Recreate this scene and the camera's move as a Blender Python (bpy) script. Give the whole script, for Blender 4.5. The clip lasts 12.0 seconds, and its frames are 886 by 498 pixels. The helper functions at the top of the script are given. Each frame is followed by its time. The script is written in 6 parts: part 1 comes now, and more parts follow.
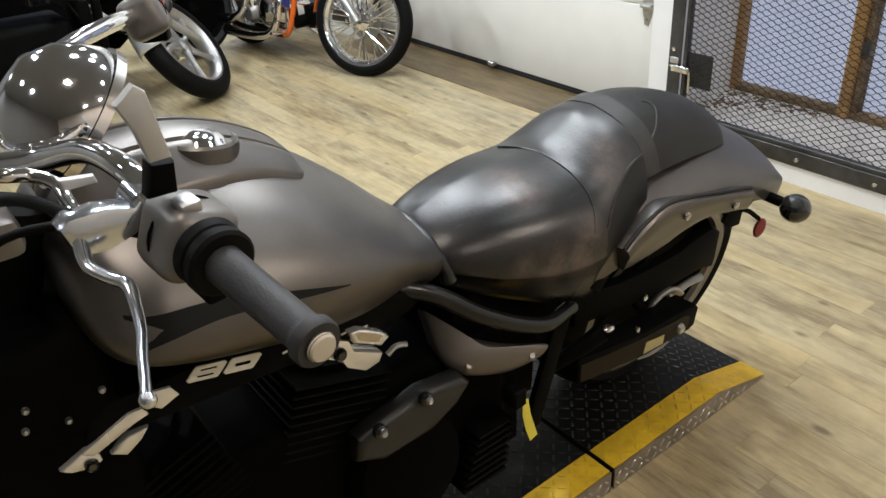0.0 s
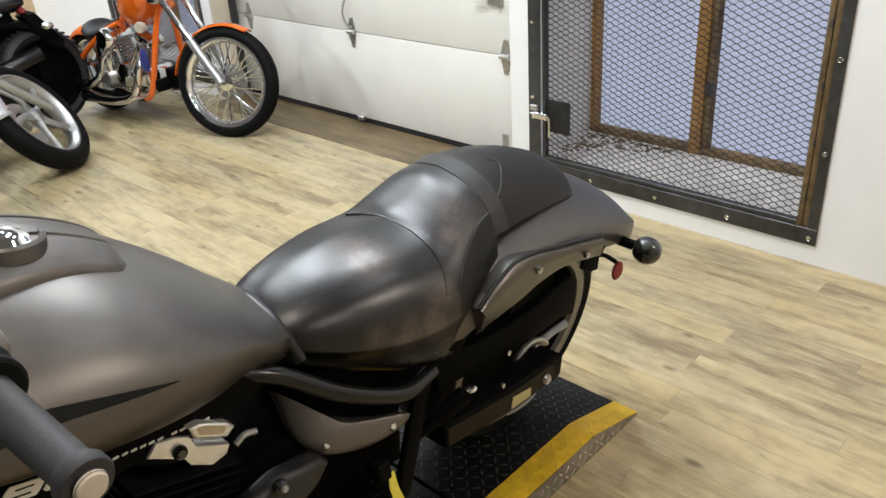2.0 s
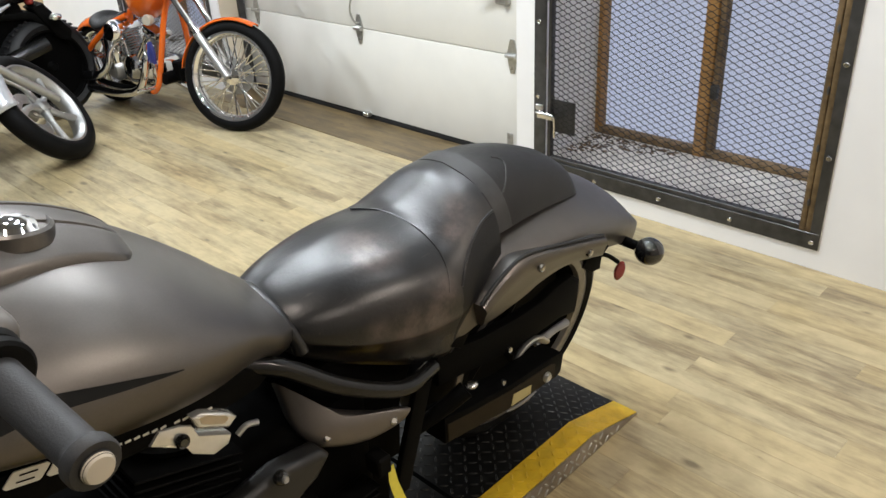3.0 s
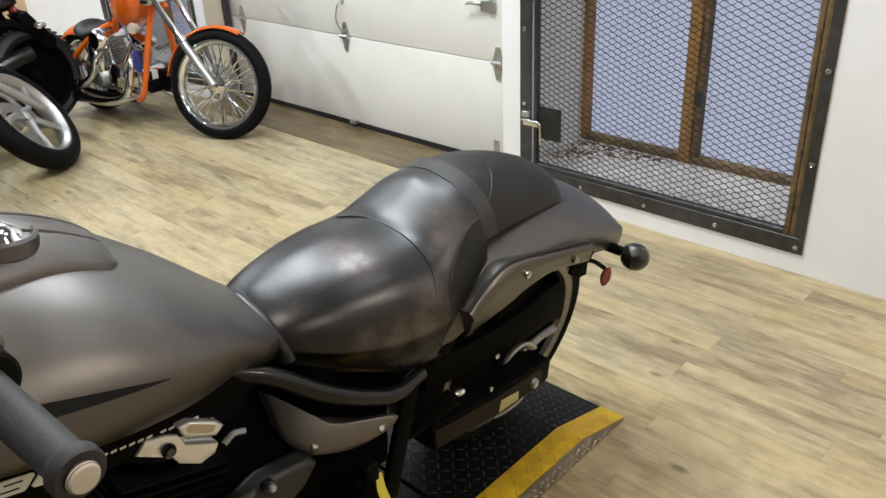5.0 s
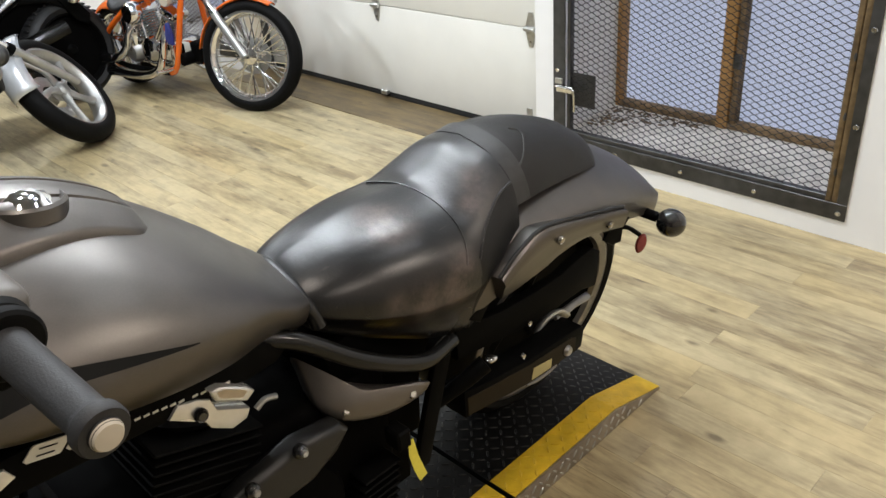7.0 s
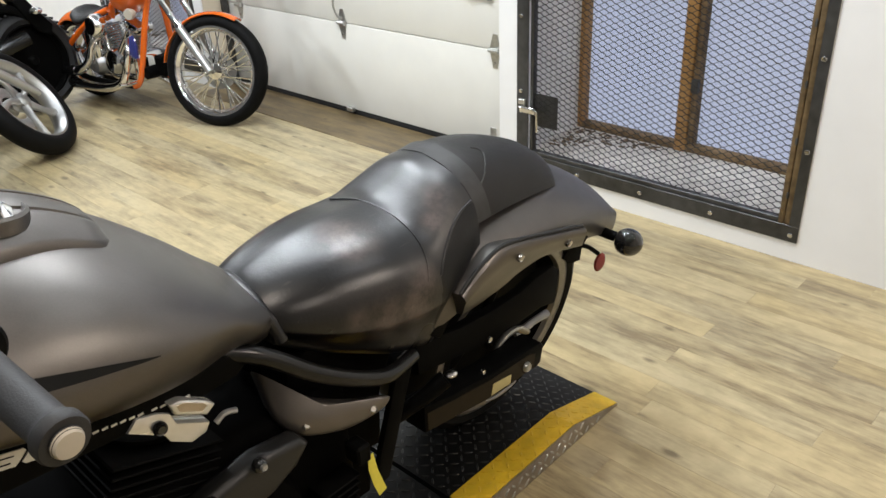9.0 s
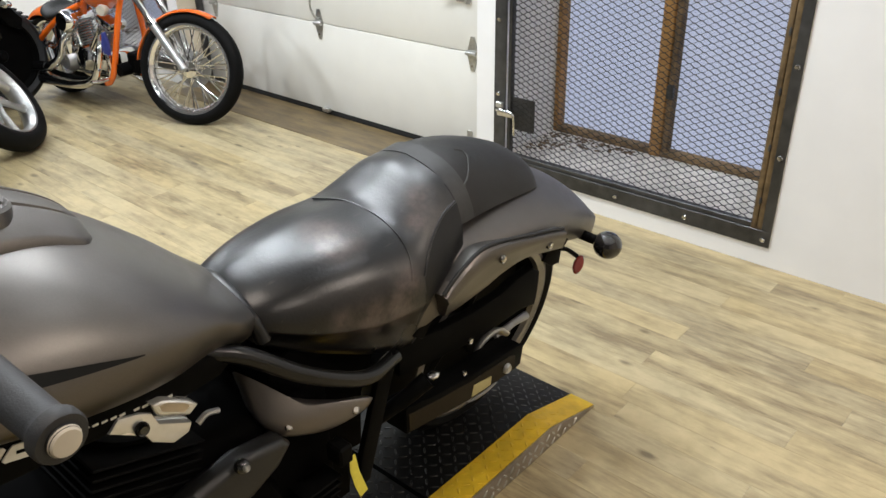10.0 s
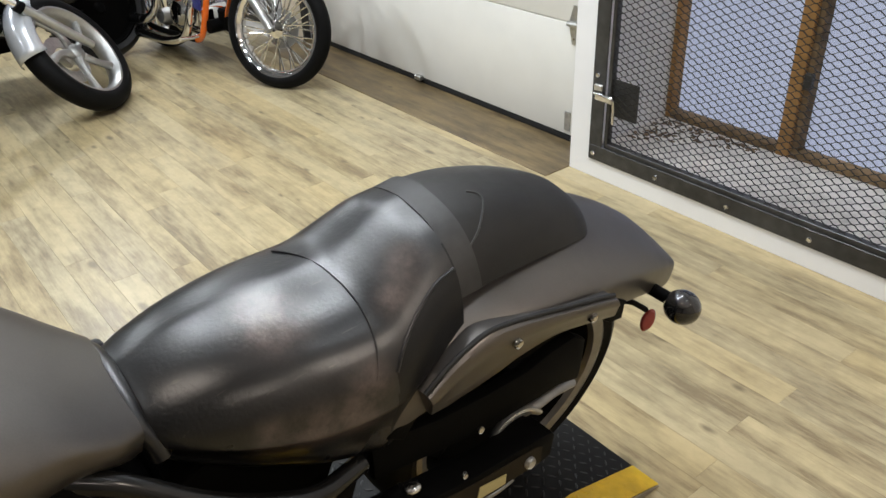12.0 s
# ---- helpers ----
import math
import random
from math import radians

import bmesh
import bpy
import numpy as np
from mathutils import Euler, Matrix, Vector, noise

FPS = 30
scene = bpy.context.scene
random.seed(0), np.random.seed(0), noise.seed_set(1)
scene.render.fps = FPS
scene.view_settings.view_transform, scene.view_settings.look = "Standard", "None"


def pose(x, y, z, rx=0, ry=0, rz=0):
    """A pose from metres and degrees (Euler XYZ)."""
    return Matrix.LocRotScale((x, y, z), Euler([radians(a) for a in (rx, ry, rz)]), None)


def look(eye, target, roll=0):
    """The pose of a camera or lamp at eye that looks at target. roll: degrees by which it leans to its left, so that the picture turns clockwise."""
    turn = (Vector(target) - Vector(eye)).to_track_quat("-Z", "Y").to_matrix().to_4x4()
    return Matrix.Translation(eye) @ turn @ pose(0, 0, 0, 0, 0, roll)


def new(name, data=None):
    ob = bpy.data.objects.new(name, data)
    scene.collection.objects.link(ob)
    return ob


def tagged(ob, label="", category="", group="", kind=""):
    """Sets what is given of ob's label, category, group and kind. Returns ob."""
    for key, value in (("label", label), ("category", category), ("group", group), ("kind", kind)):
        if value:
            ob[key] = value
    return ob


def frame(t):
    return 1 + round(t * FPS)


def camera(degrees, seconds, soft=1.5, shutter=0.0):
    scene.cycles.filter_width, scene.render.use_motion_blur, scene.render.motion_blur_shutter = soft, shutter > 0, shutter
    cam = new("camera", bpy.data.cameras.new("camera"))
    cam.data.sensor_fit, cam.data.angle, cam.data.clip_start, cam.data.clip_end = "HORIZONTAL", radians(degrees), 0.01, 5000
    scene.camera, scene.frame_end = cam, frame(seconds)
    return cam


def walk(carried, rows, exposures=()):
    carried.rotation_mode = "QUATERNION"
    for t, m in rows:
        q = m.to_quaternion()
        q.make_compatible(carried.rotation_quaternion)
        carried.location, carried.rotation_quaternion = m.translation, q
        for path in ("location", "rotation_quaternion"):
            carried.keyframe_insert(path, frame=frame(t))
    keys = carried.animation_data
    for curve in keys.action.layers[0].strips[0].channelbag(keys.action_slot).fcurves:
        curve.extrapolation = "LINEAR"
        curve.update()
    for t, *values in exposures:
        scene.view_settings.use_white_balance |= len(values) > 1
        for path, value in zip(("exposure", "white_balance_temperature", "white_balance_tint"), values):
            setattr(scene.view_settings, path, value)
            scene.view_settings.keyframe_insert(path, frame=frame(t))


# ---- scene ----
cam = camera(58.0, 12.0)
PATH = [
    (0, (0.13, 0.052, 1.439), (1.153, 1.444, 0.432), -3.8),
    (0.5, (0.171, 0.041, 1.445), (1.318, 1.356, 0.469), -4.5),
    (1, (0.193, 0.032, 1.451), (1.42, 1.292, 0.499), -4.0),
    (1.5, (0.209, 0.027, 1.451), (1.451, 1.275, 0.502), -3.1),
    (2, (0.22, 0.028, 1.458), (1.474, 1.282, 0.534), -4.0),
    (2.5, (0.213, 0.024, 1.459), (1.457, 1.283, 0.528), -3.1),
    (4.3, (0.211, 0.023, 1.454), (1.479, 1.27, 0.539), -3.0),
    (4.5, (0.213, 0.022, 1.458), (1.486, 1.258, 0.535), -2.9),
    (5, (0.211, 0.019, 1.46), (1.487, 1.259, 0.547), -2.9),
    (5.5, (0.213, 0.017, 1.459), (1.489, 1.259, 0.547), -2.9),
    (6, (0.219, 0.014, 1.455), (1.492, 1.251, 0.533), -3.1),
    (6.5, (0.216, 0.021, 1.453), (1.441, 1.31, 0.536), -4.5),
    (7, (0.222, 0.024, 1.439), (1.414, 1.305, 0.471), -4.6),
    (7.2, (0.22, 0.018, 1.446), (1.417, 1.311, 0.498), -5.1),
    (9, (0.211, 0.005, 1.448), (1.481, 1.235, 0.514), -2.6),
    (9.5, (0.205, 0.013, 1.449), (1.467, 1.259, 0.525), -2.5),
    (10, (0.194, 0.021, 1.446), (1.515, 1.199, 0.516), -1.0),
    (10.5, (0.157, 0.035, 1.455), (1.512, 1.268, 0.654), -3.7),
    (11, (0.184, 0.032, 1.449), (1.552, 1.191, 0.563), -2.8),
    (11.5, (0.428, 0.066, 1.454), (1.57, 1.462, 0.589), -0.8),
    (12, (0.644, 0.173, 1.432), (1.692, 1.528, 0.398), -2.2),
]
walk(cam, [(t, look(eye, target, roll)) for t, eye, target, roll in PATH],
     [(0.0, -0.06), (0.5, -0.1), (2.0, 0.06), (5.5, -0.02), (7.0, 0.04), (9.5, 0.06), (11.0, -0.03), (12.0, -0.12)])

# ---- light ----
world = bpy.data.worlds.new("world")
scene.world = world
world.use_nodes = True
world.node_tree.nodes["Background"].inputs[0].default_value = (0.55, 0.68, 1.0, 1)
world.node_tree.nodes["Background"].inputs[1].default_value = 0.3
scene.view_settings.exposure = 0.0
LAMP_POWER = 1.17
CY = 1.05


def area_lamp(name, place, size_x, size_y, watts, colour):
    data = bpy.data.lights.new(name, "AREA")
    data.shape, data.size, data.size_y, data.energy, data.color = "RECTANGLE", size_x, size_y, watts, colour
    ob = new(name, data)
    ob.matrix_world = look(place, (place[0], place[1] + 0.001, 0))
    return ob


# ---- materials ----
def rgb(c):
    return (*c, 1)


def material(name, colour, rough=0.5, metal=0.0, coat=0.0, vary=0.12, scale=30.0, bump=0.0, bump_scale=200.0,
             rough_vary=0.1, spec=0.5, coat_rough=0.1):
    """Principled surface with mottling at two scales, uneven gloss and a fine relief."""
    m = bpy.data.materials.new(name)
    m.use_nodes = True
    nt = m.node_tree
    b = nt.nodes["Principled BSDF"]
    b.inputs["Metallic"].default_value = metal
    b.inputs["Coat Weight"].default_value = coat
    b.inputs["Coat Roughness"].default_value = coat_rough
    b.inputs["Specular IOR Level"].default_value = spec
    tc = nt.nodes.new("ShaderNodeTexCoord")
    n1 = nt.nodes.new("ShaderNodeTexNoise")
    n1.inputs["Scale"].default_value, n1.inputs["Detail"].default_value = scale, 6
    n2 = nt.nodes.new("ShaderNodeTexNoise")
    n2.inputs["Scale"].default_value, n2.inputs["Detail"].default_value = scale / 9, 3
    nt.links.new(tc.outputs["Object"], n1.inputs["Vector"])
    nt.links.new(tc.outputs["Object"], n2.inputs["Vector"])
    add = nt.nodes.new("ShaderNodeMath")
    add.operation = "ADD"
    nt.links.new(n1.outputs["Fac"], add.inputs[0])
    nt.links.new(n2.outputs["Fac"], add.inputs[1])
    ramp = nt.nodes.new("ShaderNodeMapRange")
    ramp.inputs["From Min"].default_value, ramp.inputs["From Max"].default_value = 0.7, 1.3
    ramp.inputs["To Min"].default_value, ramp.inputs["To Max"].default_value = 1 - vary, 1 + vary
    nt.links.new(add.outputs[0], ramp.inputs["Value"])
    mul = nt.nodes.new("ShaderNodeVectorMath")
    mul.operation = "SCALE"
    mul.inputs[0].default_value = colour
    nt.links.new(ramp.outputs[0], mul.inputs["Scale"])
    nt.links.new(mul.outputs["Vector"], b.inputs["Base Color"])
    rr = nt.nodes.new("ShaderNodeMapRange")
    rr.inputs["From Min"].default_value, rr.inputs["From Max"].default_value = 0.3, 0.7
    rr.inputs["To Min"].default_value = max(0.02, rough * (1 - rough_vary))
    rr.inputs["To Max"].default_value = min(1.0, rough * (1 + rough_vary))
    nt.links.new(n2.outputs["Fac"], rr.inputs["Value"])
    nt.links.new(rr.outputs[0], b.inputs["Roughness"])
    if bump:
        n3 = nt.nodes.new("ShaderNodeTexNoise")
        n3.inputs["Scale"].default_value, n3.inputs["Detail"].default_value = bump_scale, 4
        nt.links.new(tc.outputs["Object"], n3.inputs["Vector"])
        bp = nt.nodes.new("ShaderNodeBump")
        bp.inputs["Strength"].default_value, bp.inputs["Distance"].default_value = bump, 0.002
        nt.links.new(n3.outputs["Fac"], bp.inputs["Height"])
        nt.links.new(bp.outputs["Normal"], b.inputs["Normal"])
    return m


def plank_material(name, light, dark, grey, joined=False):
    m = bpy.data.materials.new(name)
    m.use_nodes = True
    nt = m.node_tree
    b = nt.nodes["Principled BSDF"]
    tc = nt.nodes.new("ShaderNodeTexCoord")
    info = nt.nodes.new("ShaderNodeNewGeometry" if joined else "ShaderNodeObjectInfo")
    rnd = info.outputs["Random Per Island" if joined else "Random"]
    off = nt.nodes.new("ShaderNodeVectorMath")
    off.operation = "MULTIPLY_ADD"
    comb = nt.nodes.new("ShaderNodeCombineXYZ")
    for i, k in enumerate((37.0, 91.0, 13.0)):
        mm = nt.nodes.new("ShaderNodeMath")
        mm.operation = "MULTIPLY"
        mm.inputs[1].default_value = k
        nt.links.new(rnd, mm.inputs[0])
        nt.links.new(mm.outputs[0], comb.inputs[i])
    nt.links.new(tc.outputs["Object"], off.inputs[0])
    off.inputs[1].default_value = (1, 1, 1)
    nt.links.new(comb.outputs[0], off.inputs[2])

    def noise_at(stretch, scale, detail, rough=0.6):
        mp = nt.nodes.new("ShaderNodeVectorMath")
        mp.operation = "MULTIPLY"
        mp.inputs[1].default_value = stretch
        nt.links.new(off.outputs["Vector"], mp.inputs[0])
        n = nt.nodes.new("ShaderNodeTexNoise")
        n.inputs["Scale"].default_value, n.inputs["Detail"].default_value = scale, detail
        n.inputs["Roughness"].default_value = rough
        nt.links.new(mp.outputs["Vector"], n.inputs["Vector"])
        return n

    broad = noise_at((1.0, 0.19, 1.0), 16.0, 7, 0.64)
    grain = noise_at((1.0, 0.08, 1.0), 70.0, 9, 0.75)
    mottle = noise_at((1.0, 0.75, 1.0), 21.0, 6, 0.62)
    # knots: a few dark eyes, one board in three or so
    cell = nt.nodes.new("ShaderNodeVectorMath")
    cell.operation = "MULTIPLY"
    cell.inputs[1].default_value = (1.0, 0.45, 0.0)
    nt.links.new(off.outputs["Vector"], cell.inputs[0])
    bend = nt.nodes.new("ShaderNodeVectorMath")
    bend.operation = "MULTIPLY_ADD"
    bend.inputs[1].default_value = (0.02, 0.02, 0.0)
    nt.links.new(broad.outputs["Color"], bend.inputs[0])
    nt.links.new(cell.outputs["Vector"], bend.inputs[2])
    eye = nt.nodes.new("ShaderNodeTexVoronoi")
    eye.voronoi_dimensions = "2D"
    eye.inputs["Scale"].default_value = 5.0
    nt.links.new(bend.outputs["Vector"], eye.inputs["Vector"])
    pick = nt.nodes.new("ShaderNodeSeparateColor")
    nt.links.new(eye.outputs["Color"], pick.inputs["Color"])
    reach = nt.nodes.new("ShaderNodeMath")
    reach.operation = "MULTIPLY"
    reach.inputs[1].default_value = 0.11
    nt.links.new(pick.outputs["Red"], reach.inputs[0])
    inside = nt.nodes.new("ShaderNodeMath")
    inside.operation = "SUBTRACT"
    nt.links.new(reach.outputs[0], inside.inputs[0])
    nt.links.new(eye.outputs["Distance"], inside.inputs[1])
    r1 = nt.nodes.new("ShaderNodeValToRGB")
    e = r1.color_ramp.elements
    e[0].position, e[0].color = 0.33, rgb(dark)
    e[1].position, e[1].color = 0.62, rgb(light)
    k = e.new(0.46)
    k.color = rgb(grey)
    mix = nt.nodes.new("ShaderNodeMath")
    mix.operation = "MULTIPLY_ADD"
    mix.inputs[1].default_value = 0.55
    sub = nt.nodes.new("ShaderNodeMath")
    sub.operation = "SUBTRACT"
    sub.inputs[1].default_value = 0.275
    nt.links.new(grain.outputs["Fac"], mix.inputs[0])
    nt.links.new(broad.outputs["Fac"], mix.inputs[2])
    nt.links.new(mix.outputs[0], sub.inputs[0])
    shift = nt.nodes.new("ShaderNodeMath")
    shift.operation = "MULTIPLY_ADD"
    shift.inputs[1].default_value, shift.inputs[2].default_value = 0.17, -0.065
    nt.links.new(rnd, shift.inputs[0])
    tot = nt.nodes.new("ShaderNodeMath")
    tot.operation = "ADD"
    nt.links.new(sub.outputs[0], tot.inputs[0])
    nt.links.new(shift.outputs[0], tot.inputs[1])
    nt.links.new(tot.outputs[0], r1.inputs["Fac"])
    kr = nt.nodes.new("ShaderNodeMapRange")
    kr.inputs["From Min"].default_value, kr.inputs["From Max"].default_value = 0.02, 0.07
    kr.inputs["To Min"].default_value, kr.inputs["To Max"].default_value = 0.0, 0.75
    nt.links.new(inside.outputs[0], kr.inputs["Value"])
    mx = nt.nodes.new("ShaderNodeMix")
    mx.data_type = "RGBA"
    nt.links.new(kr.outputs[0], mx.inputs["Factor"])
    nt.links.new(r1.outputs["Color"], mx.inputs["A"])
    mx.inputs["B"].default_value = rgb([c * 0.55 for c in dark])
    # some boards run warmer than others
    tone = nt.nodes.new("ShaderNodeMix")
    tone.data_type, tone.blend_type = "RGBA", "MULTIPLY"
    tint = nt.nodes.new("ShaderNodeMath")
    tint.operation = "FRACT"
    scale = nt.nodes.new("ShaderNodeMath")
    scale.operation = "MULTIPLY"
    scale.inputs[1].default_value = 7.31
    nt.links.new(rnd, scale.inputs[0])
    nt.links.new(scale.outputs[0], tint.inputs[0])
    nt.links.new(tint.outputs[0], tone.inputs["Factor"])
    nt.links.new(mx.outputs["Result"], tone.inputs["A"])
    tone.inputs["B"].default_value = rgb((1.0, 0.945, 0.83))
    # cloudy wear and dull spots over each board
    cloud = nt.nodes.new("ShaderNodeMapRange")
    cloud.inputs["From Min"].default_value, cloud.inputs["From Max"].default_value = 0.3, 0.7
    cloud.inputs["To Min"].default_value, cloud.inputs["To Max"].default_value = 0.87, 1.09
    nt.links.new(mottle.outputs["Fac"], cloud.inputs["Value"])
    worn = nt.nodes.new("ShaderNodeVectorMath")
    worn.operation = "SCALE"
    nt.links.new(tone.outputs["Result"], worn.inputs[0])
    nt.links.new(cloud.outputs[0], worn.inputs["Scale"])
    nt.links.new(worn.outputs["Vector"], b.inputs["Base Color"])
    rr = nt.nodes.new("ShaderNodeMapRange")
    rr.inputs["To Min"].default_value, rr.inputs["To Max"].default_value = 0.24, 0.44
    nt.links.new(broad.outputs["Fac"], rr.inputs["Value"])
    nt.links.new(rr.outputs[0], b.inputs["Roughness"])
    bp = nt.nodes.new("ShaderNodeBump")
    bp.inputs["Strength"].default_value, bp.inputs["Distance"].default_value = 0.25, 0.001
    nt.links.new(grain.outputs["Fac"], bp.inputs["Height"])
    nt.links.new(bp.outputs["Normal"], b.inputs["Normal"])
    return m


def leather_material():
    """Black leather, polished and rubbed brown where riders sit, paler along ridge highlights, with pores, creases and
    hair scratches.
    """
    m = material("worn_black_leather", (0.006, 0.006, 0.0064), 0.345, vary=0.3, scale=22, bump=0.2, bump_scale=170, rough_vary=0.3, spec=0.58)
    nt = m.node_tree
    b = nt.nodes["Principled BSDF"]
    tc = nt.nodes.new("ShaderNodeTexCoord")
    blotch = nt.nodes.new("ShaderNodeTexNoise")
    blotch.inputs["Scale"].default_value, blotch.inputs["Detail"].default_value, blotch.inputs["Roughness"].default_value = 16.0, 8, 0.72
    nt.links.new(tc.outputs["Object"], blotch.inputs["Vector"])
    total = None
    # Rubbed seat areas, plus spots painting highlights on the rolled edge and rear bolster.
    for spot, size in (((0.53, -0.07, 0.77), 0.06), ((0.53, -0.15, 0.642), 0.045), ((0.48, -0.135, 0.650), 0.035), ((0.59, -0.160, 0.640), 0.045), ((0.61, -0.158, 0.668), 0.04), ((0.72, -0.115, 0.80), 0.05), ((0.69, -0.13, 0.76), 0.035)):
        dist = nt.nodes.new("ShaderNodeVectorMath")
        dist.operation = "DISTANCE"
        dist.inputs[1].default_value = spot
        nt.links.new(tc.outputs["Object"], dist.inputs[0])
        near = nt.nodes.new("ShaderNodeMapRange")
        near.interpolation_type = "SMOOTHSTEP"
        near.inputs["From Min"].default_value, near.inputs["From Max"].default_value = size * 1.4, 0.0
        nt.links.new(dist.outputs["Value"], near.inputs["Value"])
        if total is None:
            total = near.outputs[0]
        else:
            mx = nt.nodes.new("ShaderNodeMath")
            mx.operation = "MAXIMUM"
            nt.links.new(total, mx.inputs[0])
            nt.links.new(near.outputs[0], mx.inputs[1])
            total = mx.outputs[0]
    rub = nt.nodes.new("ShaderNodeMapRange")
    rub.inputs["From Min"].default_value, rub.inputs["From Max"].default_value = 0.30, 0.74
    nt.links.new(blotch.outputs["Fac"], rub.inputs["Value"])
    wear_and_shine = nt.nodes.new("ShaderNodeMath")
    wear_and_shine.operation = "MULTIPLY"
    nt.links.new(total, wear_and_shine.inputs[0])
    nt.links.new(rub.outputs[0], wear_and_shine.inputs[1])
    lines = nt.nodes.new("ShaderNodeTexNoise")
    lines.inputs["Scale"].default_value, lines.inputs["Detail"].default_value, lines.inputs["Distortion"].default_value = 9.0, 2, 1.5
    stretch = nt.nodes.new("ShaderNodeMapping")
    stretch.inputs["Rotation"].default_value, stretch.inputs["Scale"].default_value = (0.3, 0.2, 0.5), (1.2, 14.0, 6.0)
    nt.links.new(tc.outputs["Object"], stretch.inputs["Vector"])
    nt.links.new(stretch.outputs[0], lines.inputs["Vector"])
    hair = nt.nodes.new("ShaderNodeMapRange")
    hair.inputs["From Min"].default_value, hair.inputs["From Max"].default_value = 0.66, 0.72
    hair.inputs["To Max"].default_value = 0.12
    nt.links.new(lines.outputs["Fac"], hair.inputs["Value"])
    both = nt.nodes.new("ShaderNodeMath")
    both.operation = "MAXIMUM"
    nt.links.new(wear_and_shine.outputs[0], both.inputs[0])
    nt.links.new(hair.outputs[0], both.inputs[1])
    mix = nt.nodes.new("ShaderNodeMix")
    mix.data_type = "RGBA"
    nt.links.new(both.outputs[0], mix.inputs["Factor"])
    old = b.inputs["Base Color"].links[0].from_socket
    nt.links.new(old, mix.inputs["A"])
    mix.inputs["B"].default_value = rgb((0.22, 0.17, 0.15))
    nt.links.new(mix.outputs["Result"], b.inputs["Base Color"])
    return m


def glow_material(name, colour, strength):
    m = bpy.data.materials.new(name)
    m.use_nodes = True
    b = m.node_tree.nodes["Principled BSDF"]
    b.inputs["Base Color"].default_value = rgb((0.03, 0.03, 0.03))
    b.inputs["Emission Color"].default_value = rgb(colour)
    b.inputs["Emission Strength"].default_value = strength
    return m


M_PLANK = plank_material("pale_oak_laminate", (0.46, 0.388, 0.236), (0.222, 0.176, 0.105), (0.348, 0.291, 0.178))
M_PLANK_FAR = plank_material("pale_oak_laminate_far", (0.46, 0.388, 0.236), (0.222, 0.176, 0.105), (0.348, 0.291, 0.178), True)
M_THRESHOLD = plank_material("worn_brown_plywood", (0.20, 0.145, 0.07), (0.075, 0.052, 0.026), (0.135, 0.097, 0.048))
M_WALL = material("white_wall_paint", (0.845, 0.845, 0.845), 0.55, vary=0.03, scale=6, bump=0.08, bump_scale=90)
M_DOOR = material("white_door_paint", (0.78, 0.77, 0.72), 0.4, vary=0.04, scale=5, bump=0.05, bump_scale=140)
M_JAMB_SHADE = material("shaded_jamb_tone", (0.62, 0.55, 0.43), 0.5, vary=0.06, scale=9)
M_REFLECTED_WALL = material("unseen_reflected_wall", (0.48, 0.45, 0.41), 0.6, vary=0.06, scale=4)
M_BOUNCE_CUT = material("bounce_cutting_wall", (0.13, 0.125, 0.12), 0.6, vary=0.06, scale=4)
M_CEIL = material("darkened_unseen_ceiling", (0.19, 0.20, 0.215), 0.8, vary=0.03, scale=4)
M_STEEL = material("dark_mill_steel", (0.075, 0.075, 0.075), 0.42, 0.75, vary=0.35, scale=22, rough_vary=0.35, bump=0.1)
M_MESH = material("dark_expanded_steel", (0.03, 0.028, 0.026), 0.5, 0.4, vary=0.3, scale=60)
M_RUST = material("rusty_tube_steel", (0.15, 0.10, 0.048), 0.6, 0.2, vary=0.5, scale=35, bump=0.3, bump_scale=120)
M_WOOD = material("stained_window_wood", (0.40, 0.21, 0.065), 0.45, vary=0.3, scale=14)
M_DIRTYWOOD = material("grimy_window_rail", (0.21, 0.135, 0.065), 0.7, vary=0.55, scale=26)
M_SILL = material("dusty_sill", (0.78, 0.75, 0.70), 0.8, vary=0.3, scale=16)
M_DEBRIS = material("brown_crumbs", (0.16, 0.11, 0.065), 0.9, vary=0.6, scale=40)
M_ZINC = material("zinc_hardware", (0.52, 0.52, 0.50), 0.35, 0.9, vary=0.2, scale=80)
M_BOLT = material("bright_bolt", (0.60, 0.59, 0.57), 0.2, 1.0, vary=0.15, scale=100)
M_CHROME = material("chrome", (0.82, 0.82, 0.83), 0.07, 1.0, vary=0.03, scale=20)
M_ALLOY = material("silver_alloy", (0.46, 0.46, 0.45), 0.42, 0.9, vary=0.08, scale=40)
M_RUBBER = material("black_rubber", (0.0038, 0.0038, 0.0038), 0.6, vary=0.25, scale=60, bump=0.15, spec=0.1)
M_TREADRUB = material("worn_tyre_rubber", (0.012, 0.012, 0.0125), 0.5, vary=0.3, scale=50, bump=0.2, spec=0.3)
M_SEALRUB = material("black_seal", (0.008, 0.008, 0.008), 0.7, vary=0.2, scale=40)
M_BLACK = material("satin_black_paint", (0.003, 0.003, 0.0029), 0.5, vary=0.2, scale=40, spec=0.035)
M_SATIN = material("semi_gloss_black", (0.005, 0.0049, 0.0048), 0.24, vary=0.15, scale=40, spec=0.4)
M_GLOSSBLACK = material("gloss_black", (0.008, 0.008, 0.008), 0.08, vary=0.1, scale=20, coat=0.6)
M_PAINT = material("satin_graphite_paint", (0.140, 0.130, 0.122), 0.39, 0.92, vary=0.05, scale=400, rough_vary=0.06)
M_LIP = material("machined_rim_edge", (0.26, 0.25, 0.24), 0.35, 0.8, vary=0.15, scale=40)
